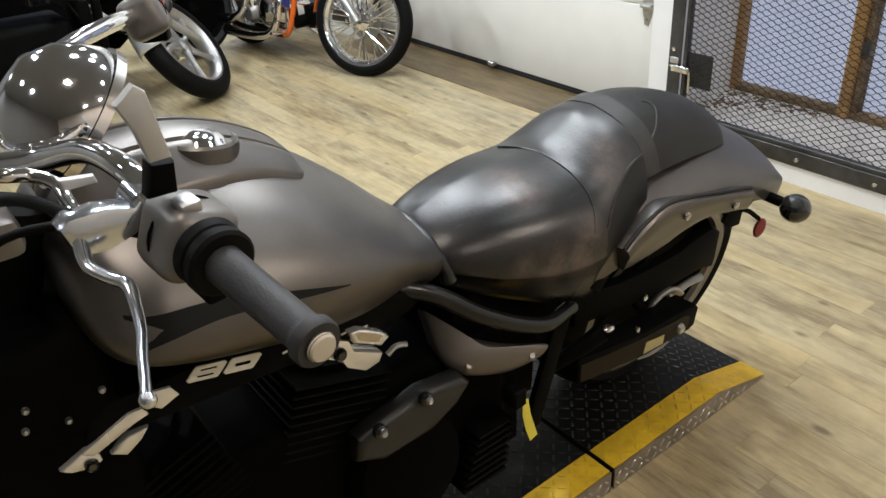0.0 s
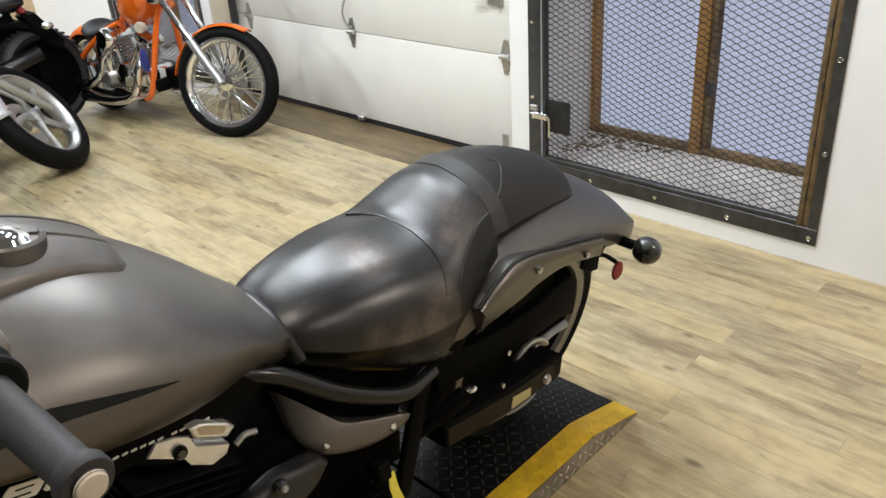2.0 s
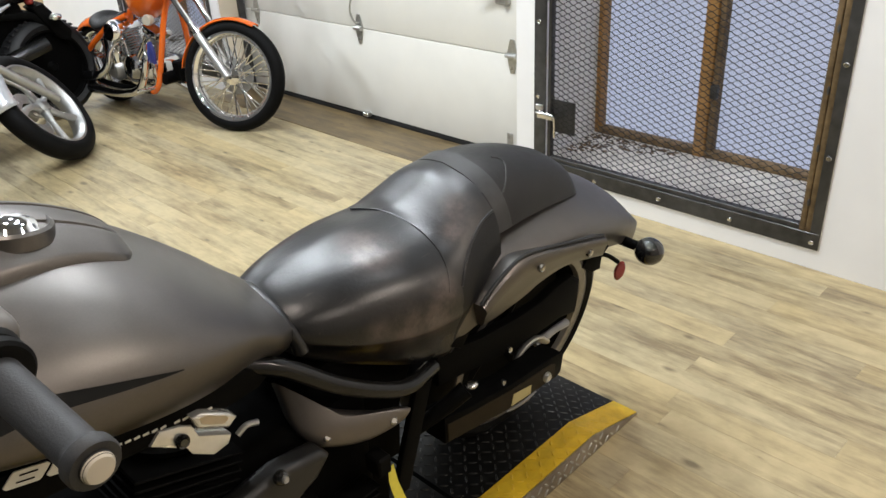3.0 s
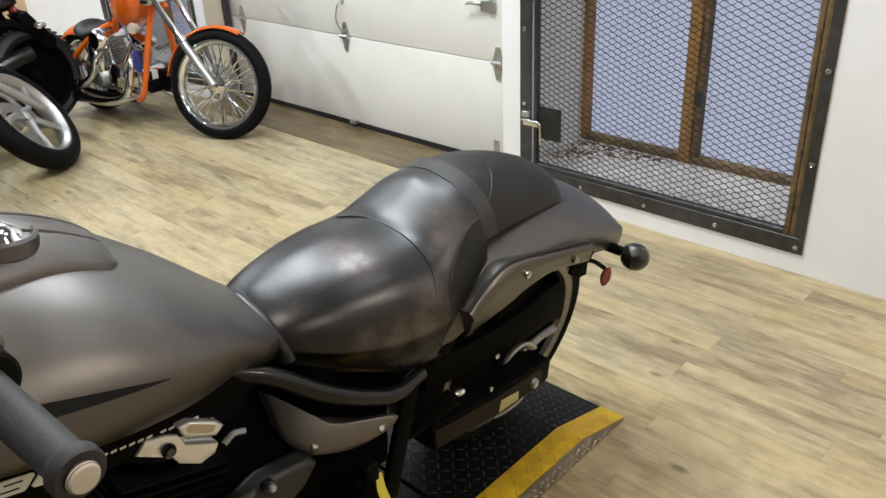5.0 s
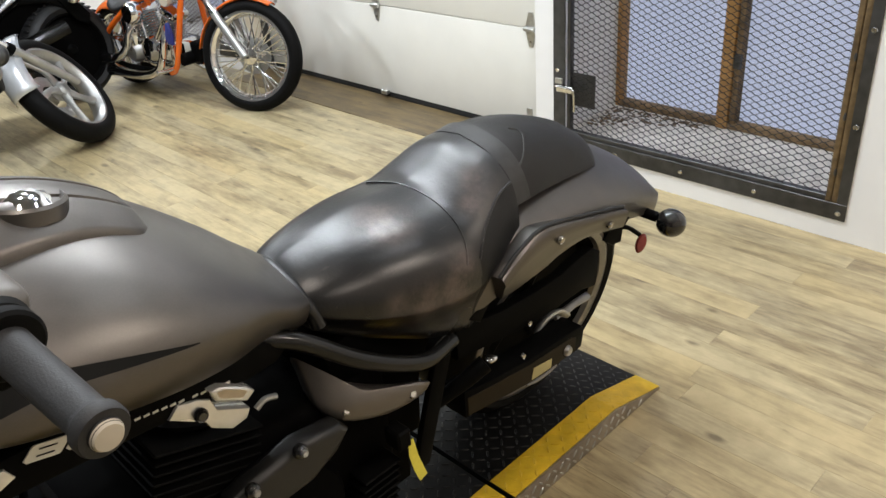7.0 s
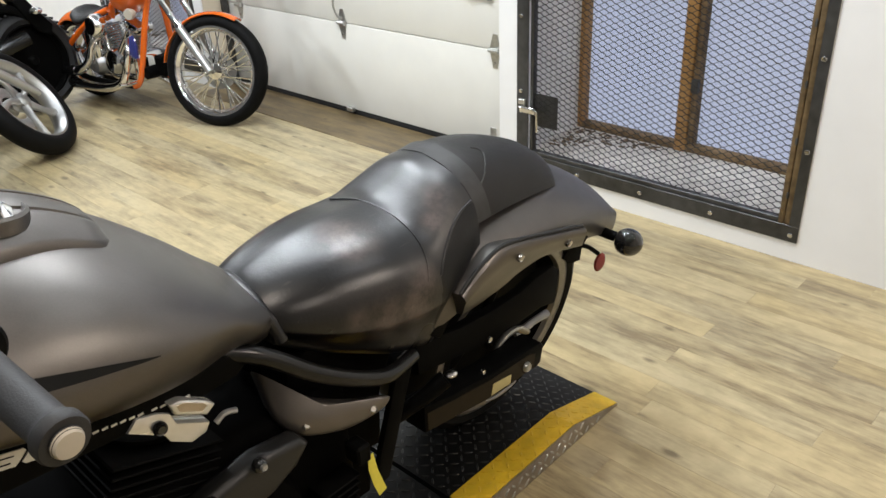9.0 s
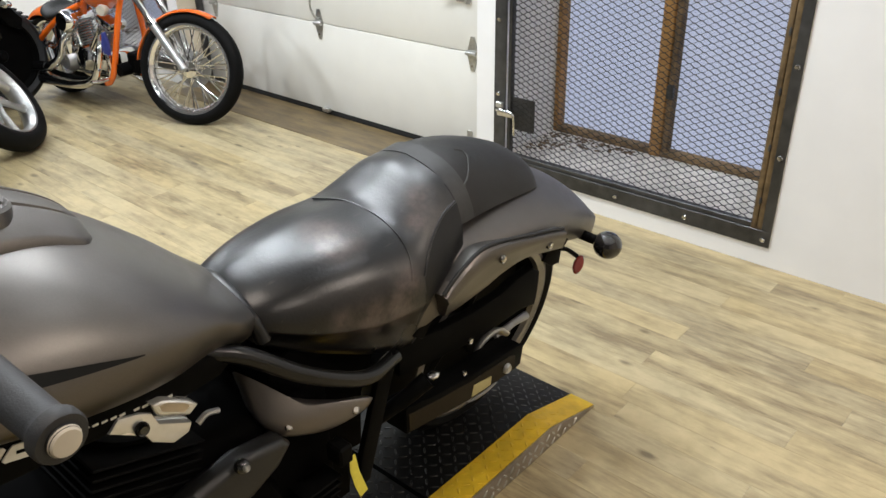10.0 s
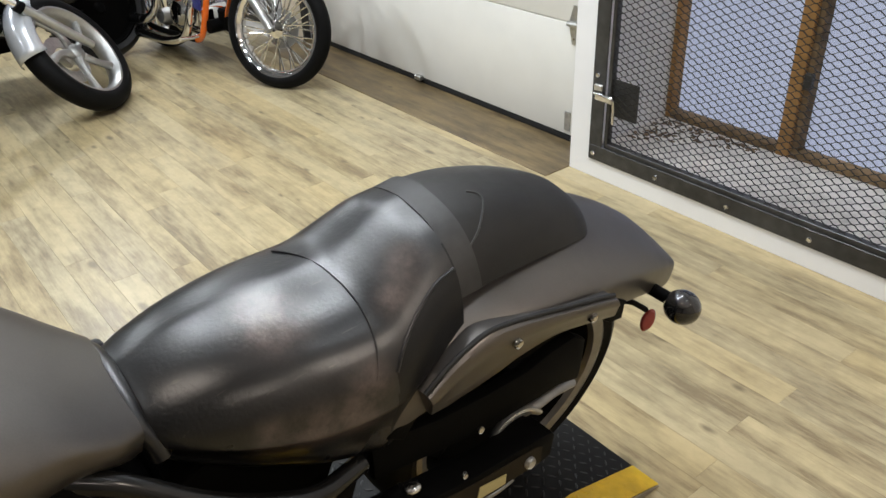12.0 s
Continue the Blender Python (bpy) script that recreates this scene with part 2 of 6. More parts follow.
M_LEATHER = leather_material()
M_VINYL = material("matte_black_vinyl", (0.013, 0.0125, 0.012), 0.5, vary=0.2, scale=60, bump=0.3, bump_scale=600, spec=0.3)
M_GRIP = material("grey_black_grip_rubber", (0.02, 0.02, 0.021), 0.6, vary=0.15, scale=70, bump=0.2, bump_scale=500)
M_SWITCH = material("grey_switch_housing", (0.16, 0.15, 0.14), 0.38, 0.4, vary=0.08, scale=60)
M_CASTALLOY = material("satin_machined_alloy", (0.78, 0.77, 0.74), 0.26, 0.7, vary=0.08, scale=50)
M_BRUSHED = material("brushed_alloy", (0.50, 0.44, 0.36), 0.35, 0.9, vary=0.12, scale=80)
M_POLISHED = material("polished_alloy", (0.66, 0.70, 0.76), 0.16, 0.95, vary=0.05, scale=40)
M_STEM = material("pale_grey_stem", (0.46, 0.46, 0.45), 0.4, 0.3, vary=0.06, scale=60)
M_STRAP = material("grey_black_strap_vinyl", (0.03, 0.03, 0.03), 0.45, vary=0.2, scale=60, bump=0.2, bump_scale=600, spec=0.35)
M_FLAP = material("unworn_black_leather", (0.0055, 0.0055, 0.0056), 0.45, vary=0.2, scale=50, bump=0.2, bump_scale=200, spec=0.32)
M_DEEP = material("flat_black_engine_paint", (0.0022, 0.0021, 0.002), 0.65, vary=0.2, scale=40, spec=0.02)
M_PLATE = material("dark_grey_engine_casting", (0.009, 0.0088, 0.0085), 0.4, vary=0.2, scale=40, bump=0.1)
M_LUG = material("worn_tread_lug", (0.012, 0.0115, 0.011), 0.3, vary=0.5, scale=40, spec=0.6)
M_CONSOLE_SHADE = material("console_shade_tone", (0.035, 0.034, 0.033), 0.38, vary=0.1, scale=60)
# Lighter copy of the graphite paint, making the side covers look better lit.
M_PAINT_LIT = material("satin_graphite_paint_lit", (0.17, 0.155, 0.143), 0.38, 0.8, vary=0.05, scale=400)
M_ARM_REFLECTION = material("swing_arm_reflected_tint", (0.014, 0.0095, 0.004), 0.5, vary=0.2, scale=40, spec=0.12)
M_DECAL = material("dark_stripe_decal", (0.005, 0.0053, 0.0056), 0.55, vary=0.1, scale=60, spec=0.2)
M_LETTER = material("pale_badge_letters", (0.62, 0.61, 0.56), 0.35, 0.3, vary=0.06, scale=80)
M_REDLENS = material("red_reflector", (0.24, 0.03, 0.022), 0.25, vary=0.15, scale=60, coat=0.6)
M_YELLOW = material("worn_yellow_paint", (0.62, 0.40, 0.02), 0.42, vary=0.22, scale=28, bump=0.15)
M_TREAD = material("black_diamond_plate", (0.006, 0.006, 0.0058), 0.42, 0.0, spec=0.22, vary=0.35, scale=30, rough_vary=0.3)
M_BARETREAD = material("bare_diamond_plate", (0.34, 0.30, 0.25), 0.4, 0.75, vary=0.3, scale=26)
M_TAG = material("yellow_tag", (0.75, 0.66, 0.08), 0.5, vary=0.1, scale=60)
M_LABEL = material("pale_yellow_label", (0.40, 0.34, 0.15), 0.5, vary=0.1, scale=90)
M_ORANGE = material("orange_paint", (0.72, 0.13, 0.01), 0.18, vary=0.05, scale=20, coat=0.8)
M_CREAM = material("cream_plastic", (0.52, 0.47, 0.38), 0.4, vary=0.08, scale=40)
M_BLUE = material("blue_cloth", (0.02, 0.03, 0.18), 0.6, vary=0.2, scale=60)
M_SILVERPAINT = material("silver_fender_paint", (0.55, 0.57, 0.60), 0.22, 0.5, vary=0.04, scale=300, coat=0.5)
M_BLUEPAINT = material("blue_fairing_paint", (0.03, 0.10, 0.42), 0.2, vary=0.05, scale=60, coat=0.7)
M_GREYBODY = material("grey_bodywork", (0.20, 0.21, 0.22), 0.4, vary=0.08, scale=60)
M_SKY = glow_material("window_daylight", (0.66, 0.715, 0.90), 0.66)
M_LAMP = glow_material("lamp_diffuser", (1.0, 0.95, 0.88), 6.0)
M_SHELF = material("shelf_boards", (0.45, 0.33, 0.2), 0.6, vary=0.15, scale=20)

# ---- mesh helpers ----
ROOT = {}


def thing(name, m, label, category, group="", kind=""):
    ob = new(name)
    ob.matrix_basis = m
    ob.empty_display_size = 0.1
    ROOT[ob.name] = m
    return tagged(ob, label, category, group, kind)


def mesh_of(name, bm, mat, smooth=35):
    for f in bm.faces:
        f.smooth = smooth > 0
    if smooth:
        lim = radians(smooth)
        for e in bm.edges:
            if len(e.link_faces) == 2 and e.calc_face_angle(0) > lim:
                e.smooth = False
    me = bpy.data.meshes.new(name)
    bm.to_mesh(me)
    bm.free()
    me.materials.append(mat)
    return me


def part(name, bm, mat, parent, label="", smooth=35, world=False):
    """One mesh object under a thing or a part; world: the mesh is given in world metres."""
    root = ROOT[parent.name]
    if world:
        bm.transform(root.inverted())
    ob = new(name, mesh_of(name, bm, mat, smooth))
    ob.parent = parent
    ROOT[ob.name] = root
    return tagged(ob, label)


def solo(name, bm, mat, label, category, group="", kind="", smooth=35):
    """A top-level mesh in world metres, its origin at its base."""
    lo = Vector((min(v.co.x for v in bm.verts), min(v.co.y for v in bm.verts), min(v.co.z for v in bm.verts)))
    hi = Vector((max(v.co.x for v in bm.verts), max(v.co.y for v in bm.verts), lo.z))
    c = (lo + hi) / 2
    bm.transform(Matrix.Translation(-c))
    ob = new(name, mesh_of(name, bm, mat, smooth))
    ob.location = c
    ROOT[ob.name] = Matrix.Translation(c)
    return tagged(ob, label, category, group, kind)


def box(x0, x1, y0, y1, z0, z1, bevel=0.0, seg=1, bm=None):
    bm = bm or bmesh.new()
    r = bmesh.ops.create_cube(bm, size=1, matrix=Matrix.Translation(((x0 + x1) / 2, (y0 + y1) / 2, (z0 + z1) / 2))
                              @ Matrix.Diagonal((abs(x1 - x0), abs(y1 - y0), abs(z1 - z0), 1)))
    if bevel:
        es = list({e for v in r["verts"] for e in v.link_edges})
        bmesh.ops.bevel(bm, geom=es, offset=bevel, segments=seg, affect="EDGES", profile=0.5)
    return bm


def slab(points, axis, a, b, bevel=0.0, seg=2, bm=None):
    """A flat outline (2D points) pulled along an axis from a to b, edges rounded."""
    bm = bm or bmesh.new()
    put = {"x": lambda p, h: (h, p[0], p[1]), "y": lambda p, h: (p[0], h, p[1]), "z": lambda p, h: (p[0], p[1], h)}[axis]
    lo = [bm.verts.new(put(p, a)) for p in points]
    hi = [bm.verts.new(put(p, b)) for p in points]
    n = len(points)
    fs = [bm.faces.new(lo), bm.faces.new(hi[::-1])]
    for i in range(n):
        fs.append(bm.faces.new((lo[i], hi[i], hi[(i + 1) % n], lo[(i + 1) % n])))
    bmesh.ops.recalc_face_normals(bm, faces=fs)
    if bevel:
        es = [e for f in fs[:2] for e in f.edges]
        bmesh.ops.bevel(bm, geom=es, offset=bevel, segments=seg, affect="EDGES", profile=0.5)
    return bm


def loft(rings, caps=True, closed=True, bm=None):
    """Skin over rings of points, all of one length."""
    bm = bm or bmesh.new()
    vs = [[bm.verts.new(p) for p in r] for r in rings]
    n = len(rings[0])
    fs = []
    for a, b in zip(vs, vs[1:]):
        for i in range(n if closed else n - 1):
            j = (i + 1) % n
            fs.append(bm.faces.new((a[i], a[j], b[j], b[i])))
    if caps and closed:
        fs.append(bm.faces.new(vs[0][::-1]))
        fs.append(bm.faces.new(vs[-1]))
    bmesh.ops.recalc_face_normals(bm, faces=fs)
    return bm


def spline(points, n):
    """Catmull-Rom through the points, n steps a span; each point any tuple of numbers."""
    p = [np.array(q, float) for q in points]
    p = [2 * p[0] - p[1]] + p + [2 * p[-1] - p[-2]]
    out = []
    for i in range(1, len(p) - 2):
        for k in range(n):
            t = k / n
            a, b, c, d = p[i - 1:i + 3]
            out.append(0.5 * (2 * b + (c - a) * t + (2 * a - 5 * b + 4 * c - d) * t * t + (3 * b - a - 3 * c + d) * t ** 3))
    out.append(p[-2])
    return out


def tube(points, radius, n=12, steps=6, bm=None, flat=1.0, bend=True):
    """A round bar along a smooth line; radius a number or one a point."""
    rad = radius if isinstance(radius, (list, tuple)) else [radius] * len(points)
    rows = spline([(*p, r) for p, r in zip(points, rad)], steps) if bend else [np.array((*p, r), float) for p, r in zip(points, rad)]
    rings = []
    up = None
    for i, q in enumerate(rows):
        d = Vector((rows[min(i + 1, len(rows) - 1)] - rows[max(i - 1, 0)])[:3]).normalized()
        if up is None:
            up = d.orthogonal().normalized()
        up = (up - d * up.dot(d)).normalized()
        side = d.cross(up)
        rings.append([Vector(q[:3]) + (up * math.cos(a) + side * math.sin(a) * flat) * q[3]
                      for a in (2 * math.pi * k / n for k in range(n))])
    return loft(rings, bm=bm)


def rod(a, b, r, n=12, bm=None, r2=None):
    return tube([a, b], [r, r if r2 is None else r2], n, 1, bm, bend=False)


def lathe(profile, m, n=48, closed=False, bm=None):
    """Turns (radius, height) round the local z axis of m; closed: the profile is a loop."""
    bm = bm or bmesh.new()
    rings = []
    for k in range(n):
        a = 2 * math.pi * k / n
        rings.append([bm.verts.new(m @ Vector((r * math.cos(a), r * math.sin(a), h))) for r, h in profile])
    fs = []
    q = len(profile)
    for k in range(n):
        a, b = rings[k], rings[(k + 1) % n]
        for i in range(q if closed else q - 1):
            j = (i + 1) % q
            fs.append(bm.faces.new((a[i], b[i], b[j], a[j])))
    bmesh.ops.remove_doubles(bm, verts=[v for r in rings for v in r], dist=1e-6)
    bmesh.ops.recalc_face_normals(bm, faces=bm.faces[:])
    return bm


def turn_to(place, axis):
    """A pose at place whose z axis points along axis."""
    return Matrix.Translation(place) @ Vector(axis).to_track_quat("Z", "Y").to_matrix().to_4x4()


def ball(place, r, sx=1, sy=1, sz=1, n=20, bm=None):
    bm = bm or bmesh.new()
    bmesh.ops.create_uvsphere(bm, u_segments=n, v_segments=n // 2 + 2, radius=r,
                              matrix=Matrix.Translation(place) @ Matrix.Diagonal((sx, sy, sz, 1)))
    return bm


def bolt_head(place, axis, r, h, bm=None):
    return lathe([(0, h), (r * 0.55, h), (r * 0.6, h * 0.6), (r * 0.85, h * 0.9), (r, h * 0.45), (r, -0.002), (0, -0.002)],
                 turn_to(place, axis), 16, bm=bm)


# ---- room: walls, floor slab, ceiling ----
def structure(name, boxes, mat, label):
    bm = bmesh.new()
    for b in boxes:
        box(*b, bm=bm)
    ob = new(name, mesh_of(name, bm, mat, 0))
    ROOT[ob.name] = Matrix()
    return tagged(ob, label, "wall", kind="structure")


WALL = 2.9          # face of the wall with the cages
DOOR = 3.08         # face of the garage door
XB = 3.45
structure("wall_east", [
    (WALL, XB, -2.6, 0.88, 0, 3.0),
    (WALL, XB, 0.88, 2.10, 0, 0.125), (WALL, XB, 0.88, 2.10, 1.95, 3.0),
    (WALL, XB, 2.10, 2.215, 0, 3.0),
    (WALL, XB, 2.215, 4.60, 2.25, 3.0),
    (WALL, XB, 4.60, 4.75, 0, 3.0),
    (WALL, XB, 4.75, 5.95, 0, 0.125), (WALL, XB, 4.75, 5.95, 1.95, 3.0),
    (WALL, XB, 5.95, 8.6, 0, 3.0)], M_WALL, "white painted wall with two caged windows and a garage door")
# North and west walls only close the room; darkened to cut bounced light.
tagged(structure("wall_north", [(-3.0, XB, 8.6, 8.75, 0, 3.0)], M_BOUNCE_CUT, "plain added wall, toned to shape bounced light"))
# Unseen wall behind the camera, its cream tone set to feed reflections.
structure("wall_south", [(-3.0, XB, -2.75, -2.6, 0, 3.0)], M_REFLECTED_WALL, "plain added wall, toned to shape bounced light")
structure("wall_west", [(-3.15, -3.0, -2.75, 8.75, 0, 3.0)], M_BOUNCE_CUT, "plain added wall, toned to shape bounced light")
# Ceiling is never in view; kept dark to deepen reflections.
tagged(structure("ceiling", [(-3.15, XB, -2.75, 8.75, 3.0, 3.1)], M_CEIL, "plain unseen ceiling, darkened for contrast in reflections"), category="ceiling")
floor = structure("floor", [(-3.15, 3.6, -2.75, 8.75, -0.12, -0.012)], M_SEALRUB, "pale oak laminate plank floor")
tagged(floor, category="floor")
# Thin beige sheet colours in the shade on the jamb's return face.
trim = structure("trim", [(WALL + 0.004, DOOR, 4.592, 4.598, 0, 2.24)], M_JAMB_SHADE, "garage door jamb return, its shade coloured in as beige")
tagged(trim, category="trim")


# ---- garage door ----
def build_garage_door():
    door = thing("door_1", Matrix.Translation((DOOR, 3.4, 0)), "white sectional garage door, closed, with zinc hinges", "garage door", kind="structure")
    levels = [0.03, 0.518, 0.975, 1.43, 1.87, 2.26]
    for a, b in zip(levels, levels[1:]):
        part("panel", box(DOOR, DOOR + 0.045, 2.22, 4.585, a + 0.0015, b - 0.0015, 0.004, 2), M_DOOR, door, world=True)
    part("bottom_seal", box(DOOR + 0.003, DOOR + 0.04, 2.22, 4.585, -0.01, 0.032, 0.008, 2), M_SEALRUB, door, "black rubber bottom seal", world=True)
    for z in levels[1:-1]:
        for y in (2.385, 3.47, 4.45):
            h = slab([(y - 0.012, z - 0.085), (y + 0.012, z - 0.085), (y + 0.028, z - 0.02), (y + 0.033, z), (y + 0.028, z + 0.02),
                      (y + 0.012, z + 0.075), (y - 0.012, z + 0.075), (y - 0.028, z + 0.02), (y - 0.033, z), (y - 0.028, z - 0.02)],
                     "x", DOOR - 0.005, DOOR - 0.0005, 0.001, 1)
            hinge = part("hinge", h, M_ZINC, door, world=True)
            part("barrel", rod((DOOR - 0.014, y - 0.03, z), (DOOR - 0.014, y + 0.03, z), 0.011), M_ZINC, hinge, world=True)
            part("screw", bolt_head((DOOR - 0.005, y, z - 0.06), (-1, 0, 0), 0.006, 0.004), M_BOLT, hinge, world=True)
    loop = [(DOOR, 3.473, 0.70), (DOOR - 0.03, 3.475, 0.69), (DOOR - 0.04, 3.487, 0.64), (DOOR - 0.04, 3.487, 0.60), (DOOR - 0.03, 3.47, 0.555), (DOOR - 0.006, 3.465, 0.545)]
    part("pull_handle", tube(loop, 0.006), M_ZINC, door, world=True)
    part("handle_plate", ball((DOOR - 0.002, 3.473, 0.705), 0.016, 0.4), M_ZINC, door, world=True)
    lock = part("lock_case", box(DOOR - 0.016, DOOR, 2.39, 2.48, 0.745, 0.80, 0.006), M_ZINC, door, "zinc side lock", world=True)
    part("lock_handle", tube([(DOOR - 0.02, 2.47, 0.78), (DOOR - 0.035, 2.52, 0.785), (DOOR - 0.03, 2.55, 0.775)], [0.009, 0.008, 0.006]), M_ZINC, lock, world=True)
    part("lock_bolt", rod((DOOR - 0.008, 2.41, 0.74), (DOOR - 0.008, 2.41, 0.83), 0.012), M_ZINC, lock, world=True)
    part("corner_plate", box(DOOR - 0.004, DOOR, 2.385, 2.42, 0.05, 0.135, 0.001), M_ZINC, door, world=True)
    part("step_plate", box(DOOR - 0.028, DOOR, 3.43, 3.48, 0.022, 0.045, 0.003), M_ZINC, door, "small zinc lift plate", world=True)
    for y in (2.225, 4.575):
        part("track", slab([(y - 0.012, 0.0), (y + 0.012, 0.0), (y + 0.012, 2.25), (y - 0.012, 2.25)], "x", DOOR - 0.055, DOOR - 0.012, 0.003, 1), M_STEEL, door, "grey steel door track", world=True)


build_garage_door()


# ---- caged windows ----
def expanded_mesh(y0, y1, z0, z1, x):
    """Diamond mesh of wavy steel strands, 51 mm long and 24 mm high diamonds."""
    bm = bmesh.new()
    lwd, swd, t, d = 0.051, 0.0119, 0.00115, 0.0019
    cols = int((y1 - y0) / (lwd / 2))
    for k in range(int((z1 - z0) / swd) + 1):
        zc = z0 + k * swd
        rings = []
        for i in range(cols + 1):
            y = y0 + i * lwd / 2
            s = 1 if (i + k) % 2 else -1
            for dy in (-0.004, 0.004):
                z = zc + s * (swd / 2 - 0.0009)
                xx = x + s * 0.002
                rings.append([(xx - d, y + dy, z - t), (xx + d, y + dy, z - t), (xx + d, y + dy, z + t), (xx - d, y + dy, z + t)])
        loft(rings, bm=bm)
    return bm


def build_cage(y0, y1, z0, z1, label, latch):
    cage = thing("window_cage", Matrix.Translation((WALL, (y0 + y1) / 2, z0)), label, "window cage")
    w = 0.062
    wr = 0.036
    xf = WALL - 0.007
    part("frame_bar", box(xf, WALL - 0.001, y0, y1, z0, z0 + w, 0.0015), M_STEEL, cage, "dark mill-scale steel flat bar", world=True)
    part("frame_bar", box(xf, WALL - 0.001, y0, y1, z1 - w, z1, 0.0015), M_STEEL, cage, world=True)
    part("frame_bar", box(xf, WALL - 0.001, y0, y0 + wr, z0 + w, z1 - w, 0.0015), M_STEEL, cage, world=True)
    part("frame_bar", box(xf, WALL - 0.001, y1 - w, y1, z0 + w, z1 - w, 0.0015), M_STEEL, cage, world=True)
    # inner hinged gate of rusty square tube
    g0, g1, h0, h1 = y0 + wr + 0.002, y1 - w - 0.004, z0 + w - 0.012, z1 - w - 0.004
    for a, b, c, d, mt in ((g0, g0 + 0.020, h0, h1, M_RUST), (g0 + 0.0215, g0 + 0.042, h0, h1, M_RUST), (g1 - 0.016, g1, h0, h1, M_STEEL), (g0 + 0.042, g1 - 0.016, h1 - 0.03, h1, M_STEEL)):
        part("gate_tube", box(WALL + 0.002, WALL + 0.032, a, b, c, d, 0.004, 2), mt, cage, "rusty welded steel tube" if mt is M_RUST else "dark steel tube", world=True)
    part("gate_tube", box(WALL + 0.002, WALL + 0.032, g0 + 0.042, g1 - 0.016, h0, h0 + 0.03, 0.002), M_STEEL, cage, world=True)
    rng = random.Random(5)
    for k in range(9):
        z = h0 + 0.12 + k * 0.2
        part("weld_bead", ball((WALL + 0.001, g0 + 0.021 + rng.uniform(-0.006, 0.006), z), 0.008, 0.5, 0.7, 1.8, 10), M_STEEL, cage, world=True)
    tagged(part("mesh_panel", expanded_mesh(g0 + 0.03, g1 - 0.006, h0 + 0.006, h1 - 0.02, WALL + 0.012), M_MESH, cage, "dark expanded steel diamond mesh", 0, world=True), kind="stuff")
    n = round((y1 - y0) / 0.305)
    step = (y1 - y0 - 0.05) / n
    for i in range(n + 1):
        for z in (z0 + 0.027, z1 - 0.027):
            part("bolt", bolt_head((xf, y0 + 0.025 + i * step, z), (-1, 0, 0), 0.0105, 0.006), M_BOLT, cage, world=True)
    for k in range(1, int((z1 - z0) / 0.315)):
        for y in (y0 + 0.018, y1 - 0.025):
            part("bolt", bolt_head((xf, y, z0 + 0.027 + k * 0.318), (-1, 0, 0), 0.0105, 0.006), M_BOLT, cage, world=True)
    for z in latch:
        plate = part("latch_plate", box(WALL + 0.017, WALL + 0.021, g1 - 0.135, g1 - 0.005, z - 0.075, z + 0.07, 0.001), M_STEEL, cage, "dark brown steel latch plate", world=True)
        part("latch_body", box(xf - 0.024, xf, g1 - 0.05, g1 + 0.035, z - 0.012, z + 0.018, 0.004), M_BOLT, plate, "bright slide bolt", world=True)
        part("latch_rod", tube([(xf - 0.02, g1 + 0.04, z + 0.012), (xf - 0.022, g1, z + 0.012), (xf - 0.03, g1 - 0.055, z + 0.012), (xf - 0.032, g1 - 0.066, z), (xf - 0.03, g1 - 0.068, z - 0.08)], 0.0055), M_BOLT, plate, world=True)
        part("keeper", box(xf - 0.012, xf, g1 + 0.012, g1 + 0.05, z + 0.02, z + 0.045, 0.003), M_ZINC, plate, world=True)
    return cage


